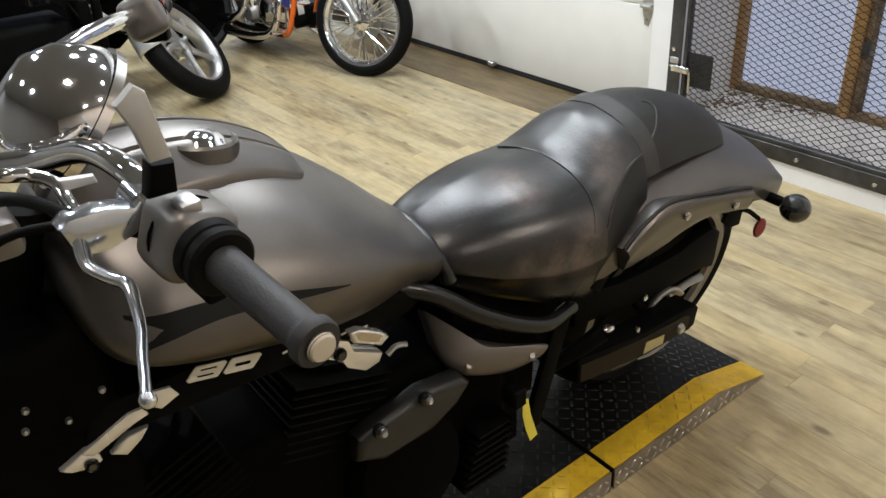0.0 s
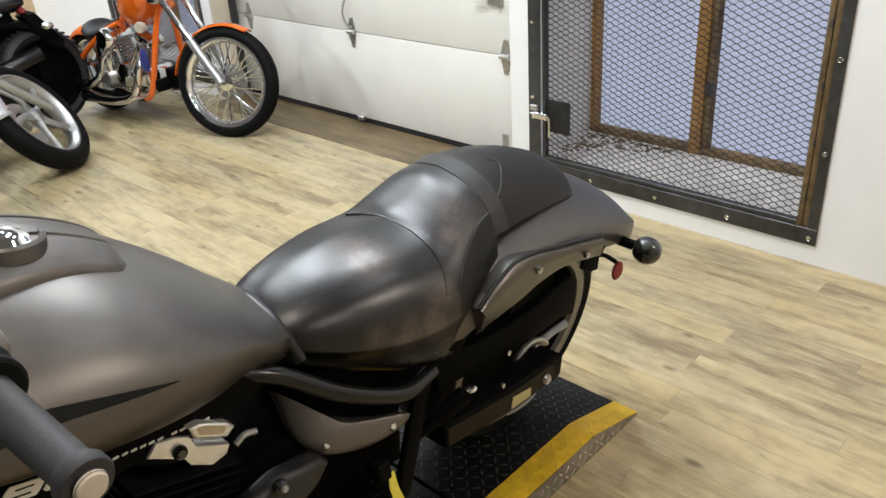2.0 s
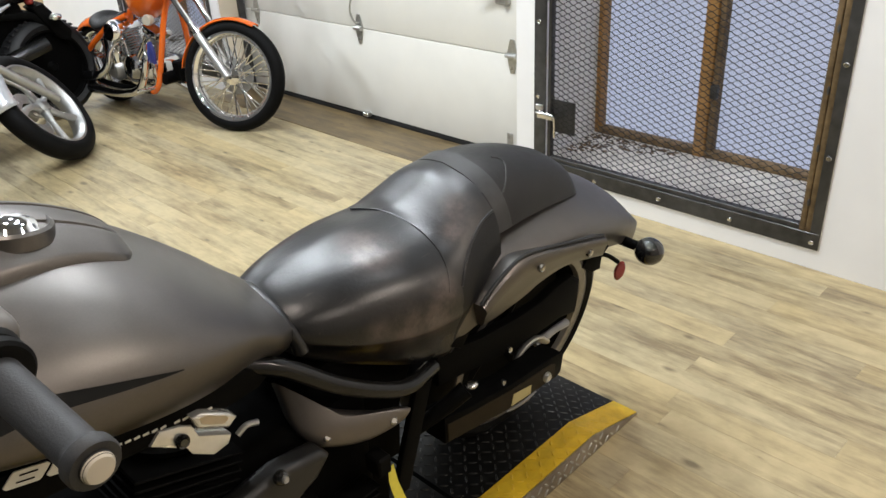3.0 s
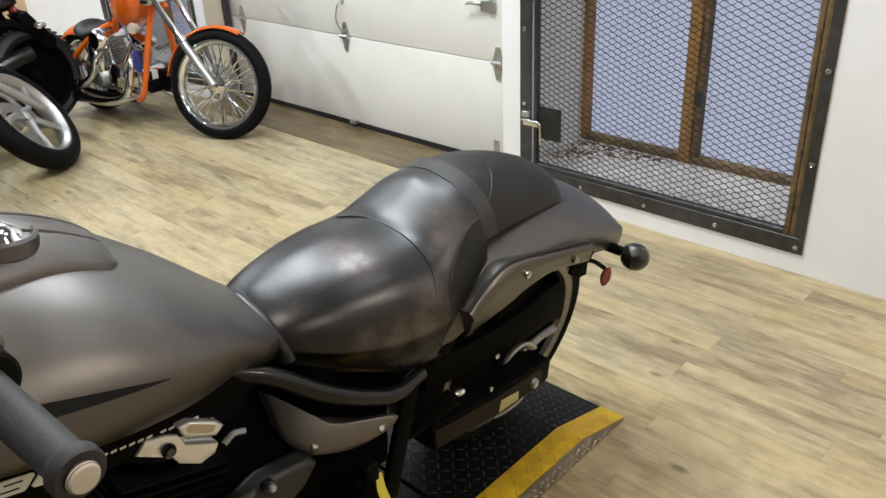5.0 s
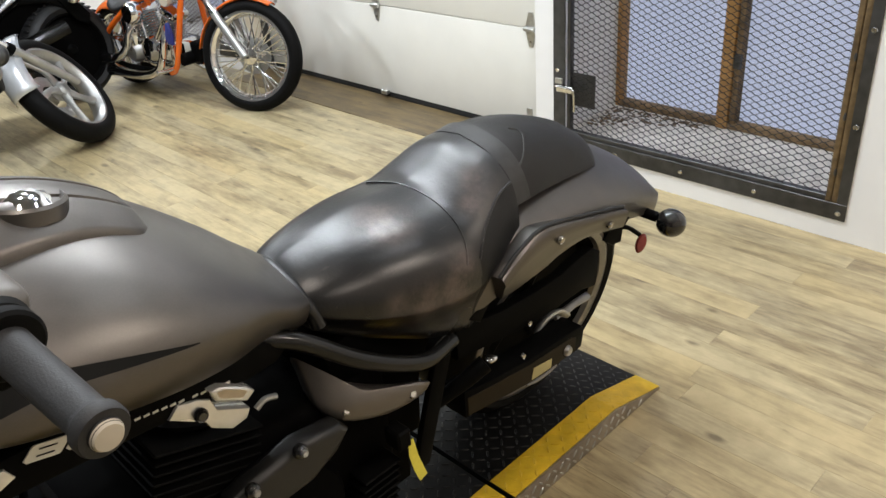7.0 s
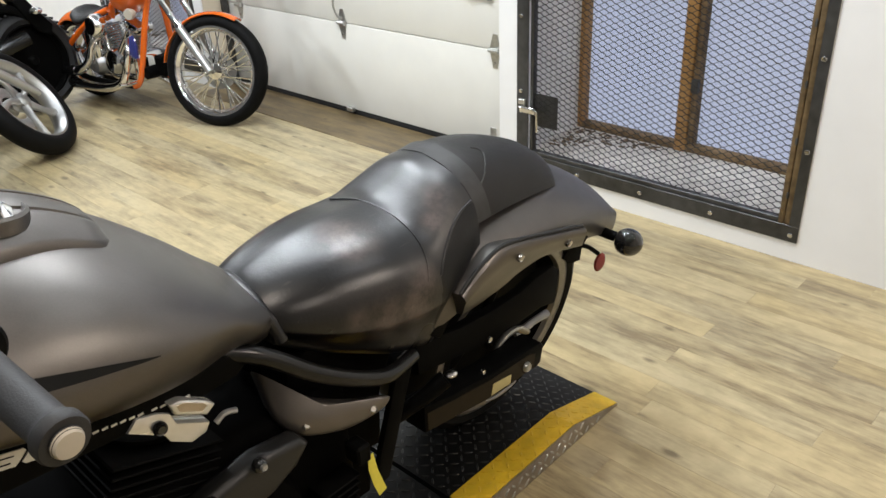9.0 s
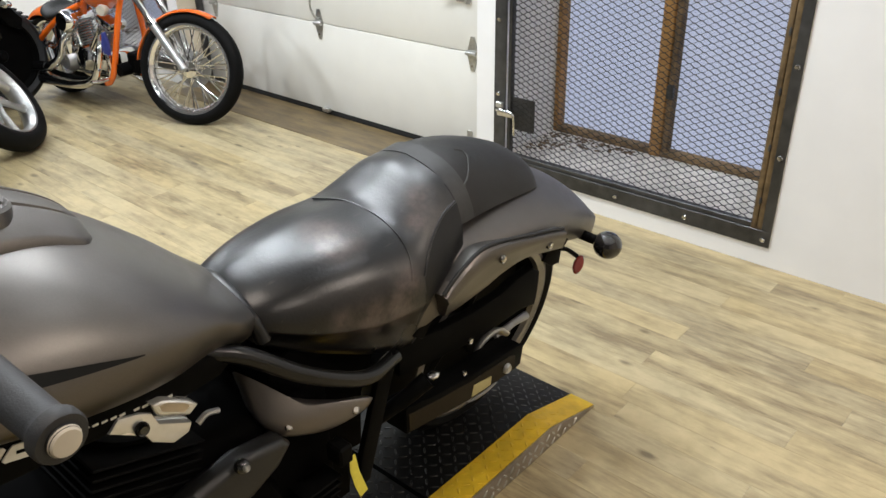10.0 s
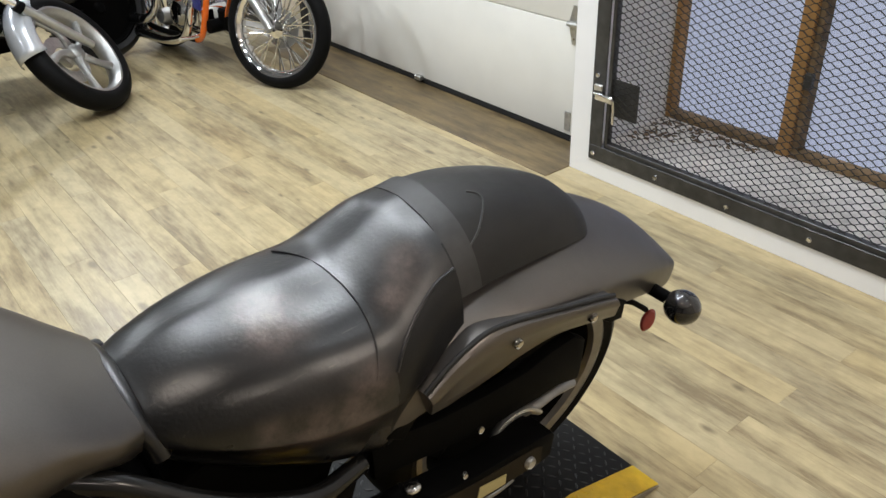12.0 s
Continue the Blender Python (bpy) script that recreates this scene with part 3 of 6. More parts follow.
def build_window(name, y0, y1, z0, z1):
    win = thing(name, Matrix.Translation((3.36, (y0 + y1) / 2, z0)), "deep set brown wooden window with bright frosted panes", "window", kind="structure")
    xa, xb = 3.35, 3.41
    ym = y0 + 0.527 * (y1 - y0)
    part("sill", box(WALL + 0.04, 3.445, y0, y1, z0, z0 + 0.006), M_SILL, win, "dusty bare window sill", world=True)
    for y, ww in ((y0 + 0.03, 0.06), (y1 - 0.014, 0.028)):
        part("window_frame", box(xa, xb, y - ww / 2, y + ww / 2, z0 + 0.006, z1, 0.004, 2), M_WOOD, win, world=True)
    part("window_frame", box(xa - 0.01, xb, ym + 0.004, ym + 0.056, z0 + 0.006, z1, 0.004, 2), M_WOOD, win, world=True)
    part("window_frame", box(xa + 0.004, xb, ym - 0.022, ym + 0.003, z0 + 0.006, z1, 0.004, 2), M_DIRTYWOOD, win, world=True)
    part("window_frame", box(xa - 0.004, xb, y0 + 0.06, y1 - 0.028, z0 + 0.006, z0 + 0.034, 0.004, 2), M_DIRTYWOOD, win, world=True)
    part("sash_lock", box(xa - 0.014, xa + 0.01, ym - 0.03, ym + 0.002, 0.40, 0.46, 0.004), M_STEEL, win, world=True)
    for a, b in ((y0 + 0.06, ym - 0.022), (ym + 0.056, y1 - 0.028)):
        pane = part("pane", box(3.40, 3.404, a, b, z0 + 0.036, z1), M_PANE, win, "frosted glass pane", 0, world=True)
        pane.visible_shadow = False
    rng = random.Random(11)
    dirt = bmesh.new()
    for k in range(170):
        a = rng.random() ** 2
        y = y1 - 0.05 - a * 0.42 + rng.uniform(-0.03, 0.03)
        x = xa - 0.02 - rng.random() ** 1.6 * (0.22 * (1 - a) + 0.05)
        r = rng.uniform(0.003, 0.011)
        bmesh.ops.create_icosphere(dirt, subdivisions=1, radius=r, matrix=Matrix.Translation((x, min(y, y1 - 0.012), z0 + 0.0065)) @ pose(0, 0, 0, 0, 0, rng.uniform(0, 180)) @ Matrix.Diagonal((rng.uniform(0.7, 1.8), 1, 0.45, 1)))
    tagged(part("debris", dirt, M_DEBRIS, win, "brown crumbs and dirt on the sill", 0, True), kind="stuff")
    back = part("daylight", box(3.44, 3.446, y0, y1, z0, z1), M_SKY, win, "bright bluish daylight outside", 0, world=True)
    return win


M_PANE = bpy.data.materials.new("frosted_glass")
M_PANE.use_nodes = True
_b = M_PANE.node_tree.nodes["Principled BSDF"]
_b.inputs["Transmission Weight"].default_value, _b.inputs["Roughness"].default_value = 1.0, 0.25
_b.inputs["Base Color"].default_value = (0.93, 0.95, 1.0, 1)
build_window("window_1", 0.88, 2.10, 0.125, 1.95)
build_window("window_2", 4.75, 5.95, 0.125, 1.95)
build_cage(0.845, 2.113, 0.077, 1.98, "dark steel window cage with diamond mesh and slide bolts", (0.345, 1.06))
build_cage(4.70, 5.99, 0.077, 1.98, "dark steel window cage behind the orange motorcycle", (0.345, 1.06))


# ---- ceiling lights ----
def build_spot(x, y, watts, colour):
    lamp = thing("ceiling_spot", Matrix.Translation((x, y, 2.93)), "round white recessed ceiling spot, lit", "ceiling light", "ceiling spots")
    part("trim_ring", lathe([(0.085, 0), (0.115, 0), (0.115, 0.012), (0.085, 0.02)], Matrix.Translation((x, y, 2.985)), 32, True), M_WALL, lamp, world=True)
    part("diffuser", lathe([(0, 0), (0.084, 0), (0.084, 0.008), (0, 0.008)], Matrix.Translation((x, y, 2.988)), 32), M_LAMP, lamp, "glowing diffuser", 0, world=True)
    area_lamp("spot_light", (x, y, 2.978), 0.17, 0.17, watts * LAMP_POWER, colour)


WARM, COOL = (1.0, 0.88, 0.77), (0.90, 0.96, 1.02)
for lx, ly, power in ((0.6, 6.3, 40), (2.0, 6.6, 50), (-1.7, 6.8, 90), (0.0, 3.6, 14), (0.1, 4.8, 10), (1.9, 2.6, 24), (1.8, 3.8, 15), (1.0, 2.15, 17), (1.6, 1.9, 19), (2.15, 1.5, 19), (2.0, 0.2, 4), (-1.3, 1.2, 10), (-1.3, 2.4, 10)):
    build_spot(lx, ly, power, COOL)
for lx, ly, power in ((2.1, -1.5, 32), (0.6, -1.8, 13), (0.2, 0.5, 12)):
    build_spot(lx, ly, power, WARM)


# ---- the graphite cruiser ----
def flank_ring(x, ztop, w, zw, zlow, tuck=0.22, n=18, power=2.0, edge=2.0):
    """A cross-section: domed above zw, tucked in below it down to zlow (or cut off above zw)."""
    side = []
    if zlow >= zw:
        a0 = math.asin(min(0.999, (zlow - zw) / (ztop - zw)))
        for k in range(n + 1):
            a = a0 + (math.pi / 2 - a0) * k / n
            side.append((w * max(0.0, math.cos(a)) ** (2 / power), zw + (ztop - zw) * math.sin(a) ** (2 / power)))
    else:
        m = n // 3
        for k in range(m):
            t = 1 - k / m
            side.append((w * (1 - tuck * t ** edge), zw - (zw - zlow) * t))
        for k in range(n - m + 1):
            a = math.pi / 2 * k / (n - m)
            side.append((w * max(0.0, math.cos(a)) ** (2 / power), zw + (ztop - zw) * math.sin(a) ** (2 / power)))
    side[-1] = (0.0, side[-1][1])
    left = [(x, CY - v, z) for v, z in side]
    right = [(x, CY + v, z) for v, z in side[:-1]][::-1]
    return left + right


def flank_loft(rows, steps=5, **kw):
    return loft([flank_ring(*r, **kw) for r in spline(rows, steps)])


TANK = [(0.240, 0.975, 0.10, 0.945, 0.93), (0.246, 1.005, 0.142, 0.925, 0.90), (0.262, 1.028, 0.172, 0.90, 0.872), (0.29, 1.044, 0.192, 0.884, 0.853),
        (0.35, 1.050, 0.204, 0.875, 0.832), (0.45, 1.041, 0.208, 0.868, 0.807), (0.54, 1.013, 0.202, 0.86, 0.789), (0.62, 0.964, 0.182, 0.845, 0.775),
        (0.70, 0.898, 0.148, 0.82, 0.765), (0.755, 0.845, 0.124, 0.785, 0.74), (0.788, 0.815, 0.102, 0.772, 0.73)]
SEAT = [(0.785, 0.820, 0.090, 0.785, 0.755, 2.3), (0.80, 0.831, 0.102, 0.782, 0.742, 2.4), (0.83, 0.842, 0.120, 0.775, 0.726, 2.5), (0.88, 0.853, 0.142, 0.763, 0.702, 2.65),
        (0.94, 0.860, 0.160, 0.753, 0.676, 2.8), (1.00, 0.862, 0.172, 0.747, 0.650, 2.9), (1.06, 0.860, 0.178, 0.745, 0.632, 2.9),
        (1.105, 0.862, 0.178, 0.746, 0.625, 2.9), (1.14, 0.873, 0.172, 0.752, 0.648, 3.0), (1.17, 0.886, 0.165, 0.758, 0.690, 3.0),
        (1.205, 0.900, 0.155, 0.764, 0.738, 3.1), (1.243, 0.906, 0.146, 0.768, 0.752, 3.2)]
# half cross-section of the saddle's skirt: share of the half width, share of the depth below the rolled edge
SKIRT_SHAPE = [(0.995, -0.06), (0.97, -0.15), (0.93, -0.28), (0.885, -0.45), (0.845, -0.65), (0.815, -0.85), (0.77, -1.0)]
PAD = [(1.244, 0.902, 0.145, 0.72, 0.79), (1.30, 0.909, 0.140, 0.735, 0.79), (1.367, 0.903, 0.131, 0.742, 0.785), (1.45, 0.881, 0.120, 0.738, 0.775),
       (1.52, 0.852, 0.107, 0.728, 0.762), (1.56, 0.828, 0.095, 0.72, 0.752), (1.588, 0.800, 0.076, 0.712, 0.742), (1.598, 0.778, 0.052, 0.705, 0.735)]
PAD_POWER = 3.2
LEAN, SETTLE = 0.2, 0.02        # the machine leans to its left on its stand
FENDER = [(1.10, 0.74, 0.155, 0.66, 0.60), (1.20, 0.785, 0.170, 0.69, 0.63), (1.30, 0.80, 0.176, 0.70, 0.652), (1.40, 0.797, 0.176, 0.69, 0.645),
          (1.50, 0.783, 0.168, 0.672, 0.625), (1.60, 0.753, 0.150, 0.645, 0.595), (1.70, 0.708, 0.127, 0.61, 0.56),
          (1.78, 0.657, 0.106, 0.578, 0.53), (1.83, 0.612, 0.090, 0.555, 0.515), (1.855, 0.585, 0.080, 0.548, 0.52), (1.862, 0.575, 0.070, 0.55, 0.525)]


def seat_ring(x, zt, w, zr, zl, p):
    """Cross-section of the saddle: a dome down to a rolled edge, then a skirt tucked in under it."""
    dome = [(w * math.cos(a) ** (2 / p), zr + (zt - zr) * math.sin(a) ** (2 / p)) for a in (math.pi / 2 * k / 40 for k in range(40, -1, -1))]
    dome[0] = (0.0, dome[0][1])
    side = dome + [(w * a, zr + b * (zr - zl)) for a, b in spline(SKIRT_SHAPE, 4)]
    return [(x, CY - v, z) for v, z in side[::-1]] + [(x, CY + v, z) for v, z in side[1:]]


def lean_drop(v):
    """How far the saddle hangs at v metres to the rider's left of the middle; padding fills the far side."""
    return -SETTLE - (LEAN * v if v > 0 else -0.05 * v)


def tilt_all(bm):
    """Leans a whole part with the machine."""
    for v in bm.verts:
        v.co.z += lean_drop(CY - v.co.y)
        if v.co.y > CY:
            v.co.y = CY + (v.co.y - CY) * 0.86
    return bm


def tilt_top(bm, rows):
    """Leans the domed top of a flank, its lower edge staying put."""
    cache = {}
    for v in bm.verts:
        key = round(v.co.x, 5)
        if key not in cache:
            cache[key] = row_at(rows, v.co.x)
        q = cache[key]
        v.co.z += LEAN * (v.co.y - CY) * min(1.0, max(0.0, (v.co.z - q[3]) / (q[1] - q[3])))
    return bm


def row_at(rows, x):
    rr = spline(rows, 8)
    i = max(k for k in range(len(rr) - 1) if rr[k][0] <= x or k == 0)
    a, b = rr[i], rr[i + 1]
    return a + (b - a) * min(1.0, max(0.0, (x - a[0]) / (b[0] - a[0])))


def skin_height(rows, x, v):
    q = row_at(rows, x)
    u = min(1.0, abs(v / q[2]))
    p = q[5] if rows is SEAT else PAD_POWER if rows is PAD else 2.0
    rise = max(0.0, 1 - u ** p) ** (1 / p)
    z = q[3] + (q[1] - q[3]) * rise
    return z + lean_drop(v) if rows in (SEAT, PAD) else z - LEAN * v * rise


def skin_point(rows, x, v, lift=0.0):
    """A point on the upper skin of a flank at x, v metres to the rider's left of the middle."""
    z, e = skin_height(rows, x, v), 0.004
    slope = (skin_height(rows, x, v + e) - skin_height(rows, x, v - e)) / (2 * e)
    nrm = Vector((0, slope, 1)).normalized()
    return Vector((x, CY - v, z)) + nrm * lift


def build_wheel(parent, centre, axis, r_tyre, half, r_rim, spokes, tyre_mat, rim_mat, world, kind="cast", spoke_mat=None, phase=0.35):
    m = turn_to(centre, axis)
    wheel_profile = []
    for k in range(15):
        a = math.pi * k / 14
        wheel_profile.append((r_rim + 0.004 + (r_tyre - r_rim - 0.004) * math.sin(a) ** 0.75, half * math.cos(a) * (1.0 if 0 < k < 14 else 0.86)))
    tyre = part("tyre", lathe(wheel_profile + [(r_rim - 0.004, -half * 0.7), (r_rim - 0.004, half * 0.7)], m, 64, True), tyre_mat, parent, world=world)
    rw = half * 0.82
    rim = part("rim", lathe([(r_rim + 0.006, rw), (r_rim - 0.008, rw), (r_rim - 0.02, rw * 0.7), (r_rim - 0.03, 0.012), (r_rim - 0.03, -0.012),
                             (r_rim - 0.02, -rw * 0.7), (r_rim - 0.008, -rw), (r_rim + 0.006, -rw), (r_rim - 0.002, -rw * 0.8), (r_rim - 0.002, rw * 0.8)], m, 64, True), rim_mat, parent, world=world)
    hub_r = 0.045
    hub = part("hub", lathe([(0, rw * 0.9), (0.02, rw * 0.9), (0.03, rw * 0.8), (hub_r, rw * 0.55), (hub_r * 0.8, 0.015), (hub_r * 0.8, -0.015), (hub_r, -rw * 0.55), (0.03, -rw * 0.8), (0.02, -rw * 0.9), (0, -rw * 0.9)], m, 32), rim_mat, parent, world=world)
    if kind == "cast":
        for k in range(spokes):
            a = 2 * math.pi * k / spokes + phase
            b = a + 0.18
            pts = [m @ Vector((hub_r * 0.7 * math.cos(a), hub_r * 0.7 * math.sin(a), 0.012)), m @ Vector((r_rim * 0.5 * math.cos(a), r_rim * 0.5 * math.sin(a), 0.02)),
                   m @ Vector(((r_rim - 0.02) * math.cos(b), (r_rim - 0.02) * math.sin(b), 0.008))]
            part("spoke", tube([tuple(p) for p in pts], [0.026, 0.018, 0.024], 10, 5, flat=0.7), spoke_mat or rim_mat, parent, world=world)
    else:
        for k in range(spokes):
            a = 2 * math.pi * k / spokes
            s = 1 if k % 2 else -1
            b = a + (0.62 if (k // 2) % 2 else -0.62)
            p = m @ Vector((0.032 * math.cos(a), 0.032 * math.sin(a), s * rw * 0.6))
            q = m @ Vector(((r_rim - 0.026) * math.cos(b), (r_rim - 0.026) * math.sin(b), s * 0.006))
            part("spoke", rod(tuple(p), tuple(q), 0.0040, 6), M_CHROME, parent, world=world)
    return tyre, rim


def build_cruiser():
    bike = thing("motorcycle", Matrix.Translation((0.45, CY, 0.064)), "satin graphite cruiser motorcycle with worn leather saddle on a stand", "motorcycle")
    P = lambda name, bm, mat, label="", parent=None, smooth=35: part(name, bm, mat, parent or bike, label, smooth, True)
    # tank with its stripe, badge and filler console
    tank = P("fuel_tank", tilt_top(flank_loft(TANK, 8, tuck=0.2, n=36), TANK), M_PAINT, "satin graphite fuel tank")
    stripe = bmesh.new()
    # dark wedge decal lying on the flank
    top, low = [], []
    for x, zc, h in spline([(0.282, 0.915, 0.024), (0.31, 0.914, 0.0165), (0.39, 0.912, 0.0105), (0.49, 0.889, 0.0055), (0.562, 0.868, 0.0008)], 6):
        for lst, z in ((top, zc + h), (low, zc - h)):
            lst.append(flank_at(TANK, x, z, 0.0012, 0.2))
    loft([top, low], caps=False, closed=False, bm=stripe)
    P("stripe", stripe, M_DECAL, "dark tapering side stripe", tank)
    # console: a spine between two grooves, sloping side panels and a lip standing on the tank
    shape = [(-1.0, -0.10), (-0.985, 0.42), (-0.93, 0.55), (-0.62, 0.74), (-0.50, 0.95), (-0.44, 1.02), (-0.37, 1.0), (-0.345, 0.66), (-0.295, 0.66), (-0.27, 1.0), (-0.14, 1.06)]
    shape = shape + [(0.0, 1.08)] + [(-a, b) for a, b in shape[::-1]]
    console_rows = []
    for x, w, h in spline([(0.262, 0.05, 0.004), (0.275, 0.08, 0.016), (0.31, 0.090, 0.024), (0.38, 0.090, 0.027), (0.45, 0.084, 0.027), (0.50, 0.076, 0.024), (0.54, 0.070, 0.020), (0.568, 0.066, 0.017), (0.583, 0.060, 0.014), (0.594, 0.046, 0.009), (0.597, 0.040, -0.003)], 4):
        console_rows.append([skin_point(TANK, x, a * w) + Vector((0, 0, b * h + (0.003 if abs(a) < 0.9 else 0))) for a, b in shape])
    console = P("console", loft(console_rows, caps=False, closed=False), M_PAINT, "grey tank console", tank, 50)
    lip = [tuple(r[0] + Vector((0, -0.0005, 0.0012))) for r in console_rows[4:-6]]
    # Dark tubes draw the shade in the grooves and below the console edge.
    for k in (8, len(shape) - 9):
        P("groove", tube([tuple(r[k] + Vector((0, 0, 0.0004))) for r in console_rows[20:-10]], 0.0024, 8, 1), M_CONSOLE_SHADE, "dark line for the shade in the groove", console)
    P("skirt", tube(lip, 0.0036, 8, 1), M_CONSOLE_SHADE, "dark line for the shade under the console edge", console)
    cap_at = skin_point(TANK, 0.466, 0.012, 0.014)
    P("cap_bezel", lathe([(0.038, -0.014), (0.053, -0.014), (0.051, 0.004), (0.047, 0.008), (0.044, 0.006), (0.040, 0.000), (0.038, -0.004)], turn_to(cap_at, (0.16, 0, 1)), 48), M_PAINT, "", tank)
    P("filler_cap", lathe([(0, 0.017), (0.014, 0.016), (0.024, 0.013), (0.031, 0.008), (0.034, 0.003), (0.037, 0.001), (0.038, -0.01), (0, -0.01)], turn_to(cap_at, (0.16, 0, 1)), 40), M_CHROME, "polished chrome filler cap", tank)
    # badge on the black rail under the tank
    P("tank_rail", slab([(0.20, 0.75), (0.30, 0.74), (0.62, 0.715), (0.70, 0.72), (0.74, 0.745), (0.66, 0.775), (0.40, 0.797), (0.22, 0.80)], "y", CY - 0.125, CY + 0.125, 0.008), M_BLACK, "black rail under the tank")
    m80 = Matrix.Translation((0.394, CY - 0.1262, 0.778)) @ Euler((radians(90), radians(14), 0)).to_matrix().to_4x4()
    for k, slots in ((-0.5, ((0.0045, 0.0022), (-0.0045, 0.0022))), (0.5, ((0.0, 0.0048),))):
        c = k * 0.051
        out = [(c + sx * 0.0235 + sy * 0.0105 * 0.45 + ex, sy * 0.0115 + ez) for sx, sy, ex, ez in
               ((-1, -1, 0.004, 0), (1, -1, -0.004, 0), (1, -1, 0, 0.004), (1, 1, 0, -0.004), (1, 1, -0.004, 0), (-1, 1, 0.004, 0), (-1, 1, 0, -0.004), (-1, -1, 0, 0.004))]
        digit = slab(out, "z", 0.0, 0.0022, 0.0006, 1)
        digit.transform(m80)
        badge = P("badge", digit, M_LETTER, "raised pale numeral of the badge", None, 0)
        for zc, h in slots:
            slot = slab([(c - 0.011 + zc * 0.45, zc - h / 2), (c + 0.011 + zc * 0.45, zc - h / 2), (c + 0.011 + zc * 0.45, zc + h / 2), (c - 0.011 + zc * 0.45, zc + h / 2)], "z", 0.0012, 0.0026)
            slot.transform(m80)
            P("slot", slot, M_BLACK, "", badge, 0)
    for k in range(11):
        x = 0.478 + k * 0.0125 + (0.008 if k > 5 else 0)
        P("letter", box(x, x + 0.0085, CY - 0.1262, CY - 0.1252, 0.7545 - 0.16 * (x - 0.478), 0.7578 - 0.16 * (x - 0.478)), M_LETTER, "small pale letter", None, 0)
    # saddle
    hide = loft([seat_ring(*r) for r in spline(SEAT, 12)])
    flap = hide.copy()
    edge_v = [q[1] for q in SEAM_SIDE]
    edge_x = [q[0] for q in SEAM_SIDE]

    def behind(face):
        c = face.calc_center_median()
        v = abs(c.y - CY)
        return c.x > 1.08 and v > 0.10 and c.x > (np.interp(v, edge_v, edge_x) if c.z > 0.752 else 1.098)

    bmesh.ops.delete(hide, geom=[f for f in hide.faces if behind(f)], context="FACES")
    bmesh.ops.delete(flap, geom=[f for f in flap.faces if not behind(f)], context="FACES")
    tilt_all(hide)
    tilt_all(flap)
    seat = P("saddle", hide, M_LEATHER, "worn black leather saddle with creased shine")
    for s in (1, -1):
        half = flap.copy()
        bmesh.ops.delete(half, geom=[q for q in half.faces if (q.calc_center_median().y - CY) * s > 0], context="FACES")
        P("side_flap", half, M_FLAP, "matte black leather side flap", seat)
    flap.free()
    lip = [skin_point(SEAT, 0.79, v) for v in (-0.085, -0.06, -0.03, 0.0, 0.03, 0.06, 0.085)]
    lip = [Vector((p.x - 0.004, p.y, p.z + 0.001)) for p in lip]
    lipline = [(0.80, CY + 0.096, 0.775)] + [tuple(p) for p in lip] + [(0.797, CY - 0.093, 0.742), (0.80, CY - 0.098, 0.722)]
    P("nose_piping", tube(lipline, 0.0135, 12, 5), M_LEATHER, "thick rolled nose edge", seat)
    P("seam", tube([tuple(skin_point(SEAT, x, v, 0.0002)) for x, v in SEAM_FRONT], 0.0017, 8, 5), M_LEATHER, "stitched seam", seat)
    P("seam", tube([tuple(skin_point(SEAT, x, v, 0.0002)) for x, v in SEAM_SIDE], 0.0026, 8, 5), M_LEATHER, "stitched seam", seat)
    pad = P("pillion_pad", tilt_all(flank_loft(PAD, 7, power=PAD_POWER, n=30)), M_VINYL, "matte black pillion pad")
    band = []
    for x in (1.240, 1.243, 1.264, 1.284, 1.287):
        lift = 1.032 if 1.242 < x < 1.286 else 0.985
        q = row_at(PAD, max(x, 1.245))
        section = flank_ring(*q, n=24, power=PAD_POWER)
        band.append([(x, CY + (y - CY) * lift * (0.86 if y > CY else 1.0), q[3] + (z - q[3]) * lift + lean_drop(CY - y)) for _, y, z in section])
    P("pad_strap", loft(band, caps=False, closed=False), M_STRAP, "black strap across the pad", pad, 18)
    edging = [(x, 0.93 * w) for x, w in ((1.285, 0.178), (1.34, 0.168), (1.40, 0.157), (1.46, 0.146), (1.52, 0.130), (1.56, 0.114), (1.585, 0.094))]
    ring = [tuple(skin_point(PAD, x, v, 0.0004)) for x, v in edging] + [tuple(skin_point(PAD, 1.596, v, 0.0004)) for v in (0.04, 0.0, -0.04)] + [tuple(skin_point(PAD, x, -v, 0.0004)) for x, v in edging[::-1]]
    P("piping", tube(ring, 0.0034, 8, 4), M_VINYL, "", pad)
    P("dart", tube([tuple(skin_point(PAD, x, v, 0.0004)) for x, v in ((1.286, 0.112), (1.31, 0.102), (1.336, 0.082), (1.352, 0.064), (1.351, 0.050), (1.338, 0.042))], 0.0018, 6, 5), M_STRAP, "", pad)
    # rear fender, its rails and tail
    fend = P("rear_fender", tilt_top(flank_loft(FENDER, 6, tuck=0.06, n=30), FENDER), M_PAINT, "satin graphite rear fender")
    for s in (1, -1):
        f = lambda y: CY - s * y
        edge_hi = [(1.139, 0.681), (1.172, 0.702), (1.207, 0.718), (1.256, 0.731), (1.322, 0.722), (1.416, 0.699), (1.501, 0.678), (1.535, 0.668)]
        edge_lo = [(1.158, 0.622), (1.19, 0.620), (1.222, 0.622), (1.29, 0.628), (1.335, 0.636), (1.41, 0.639), (1.48, 0.626), (1.56, 0.606)]
        rings = []
        for xa, za, xb, zb in spline([a + b for a, b in zip(edge_hi, edge_lo)], 4):
            mix = lambda k: (xa + (xb - xa) * k, za + (zb - za) * k)
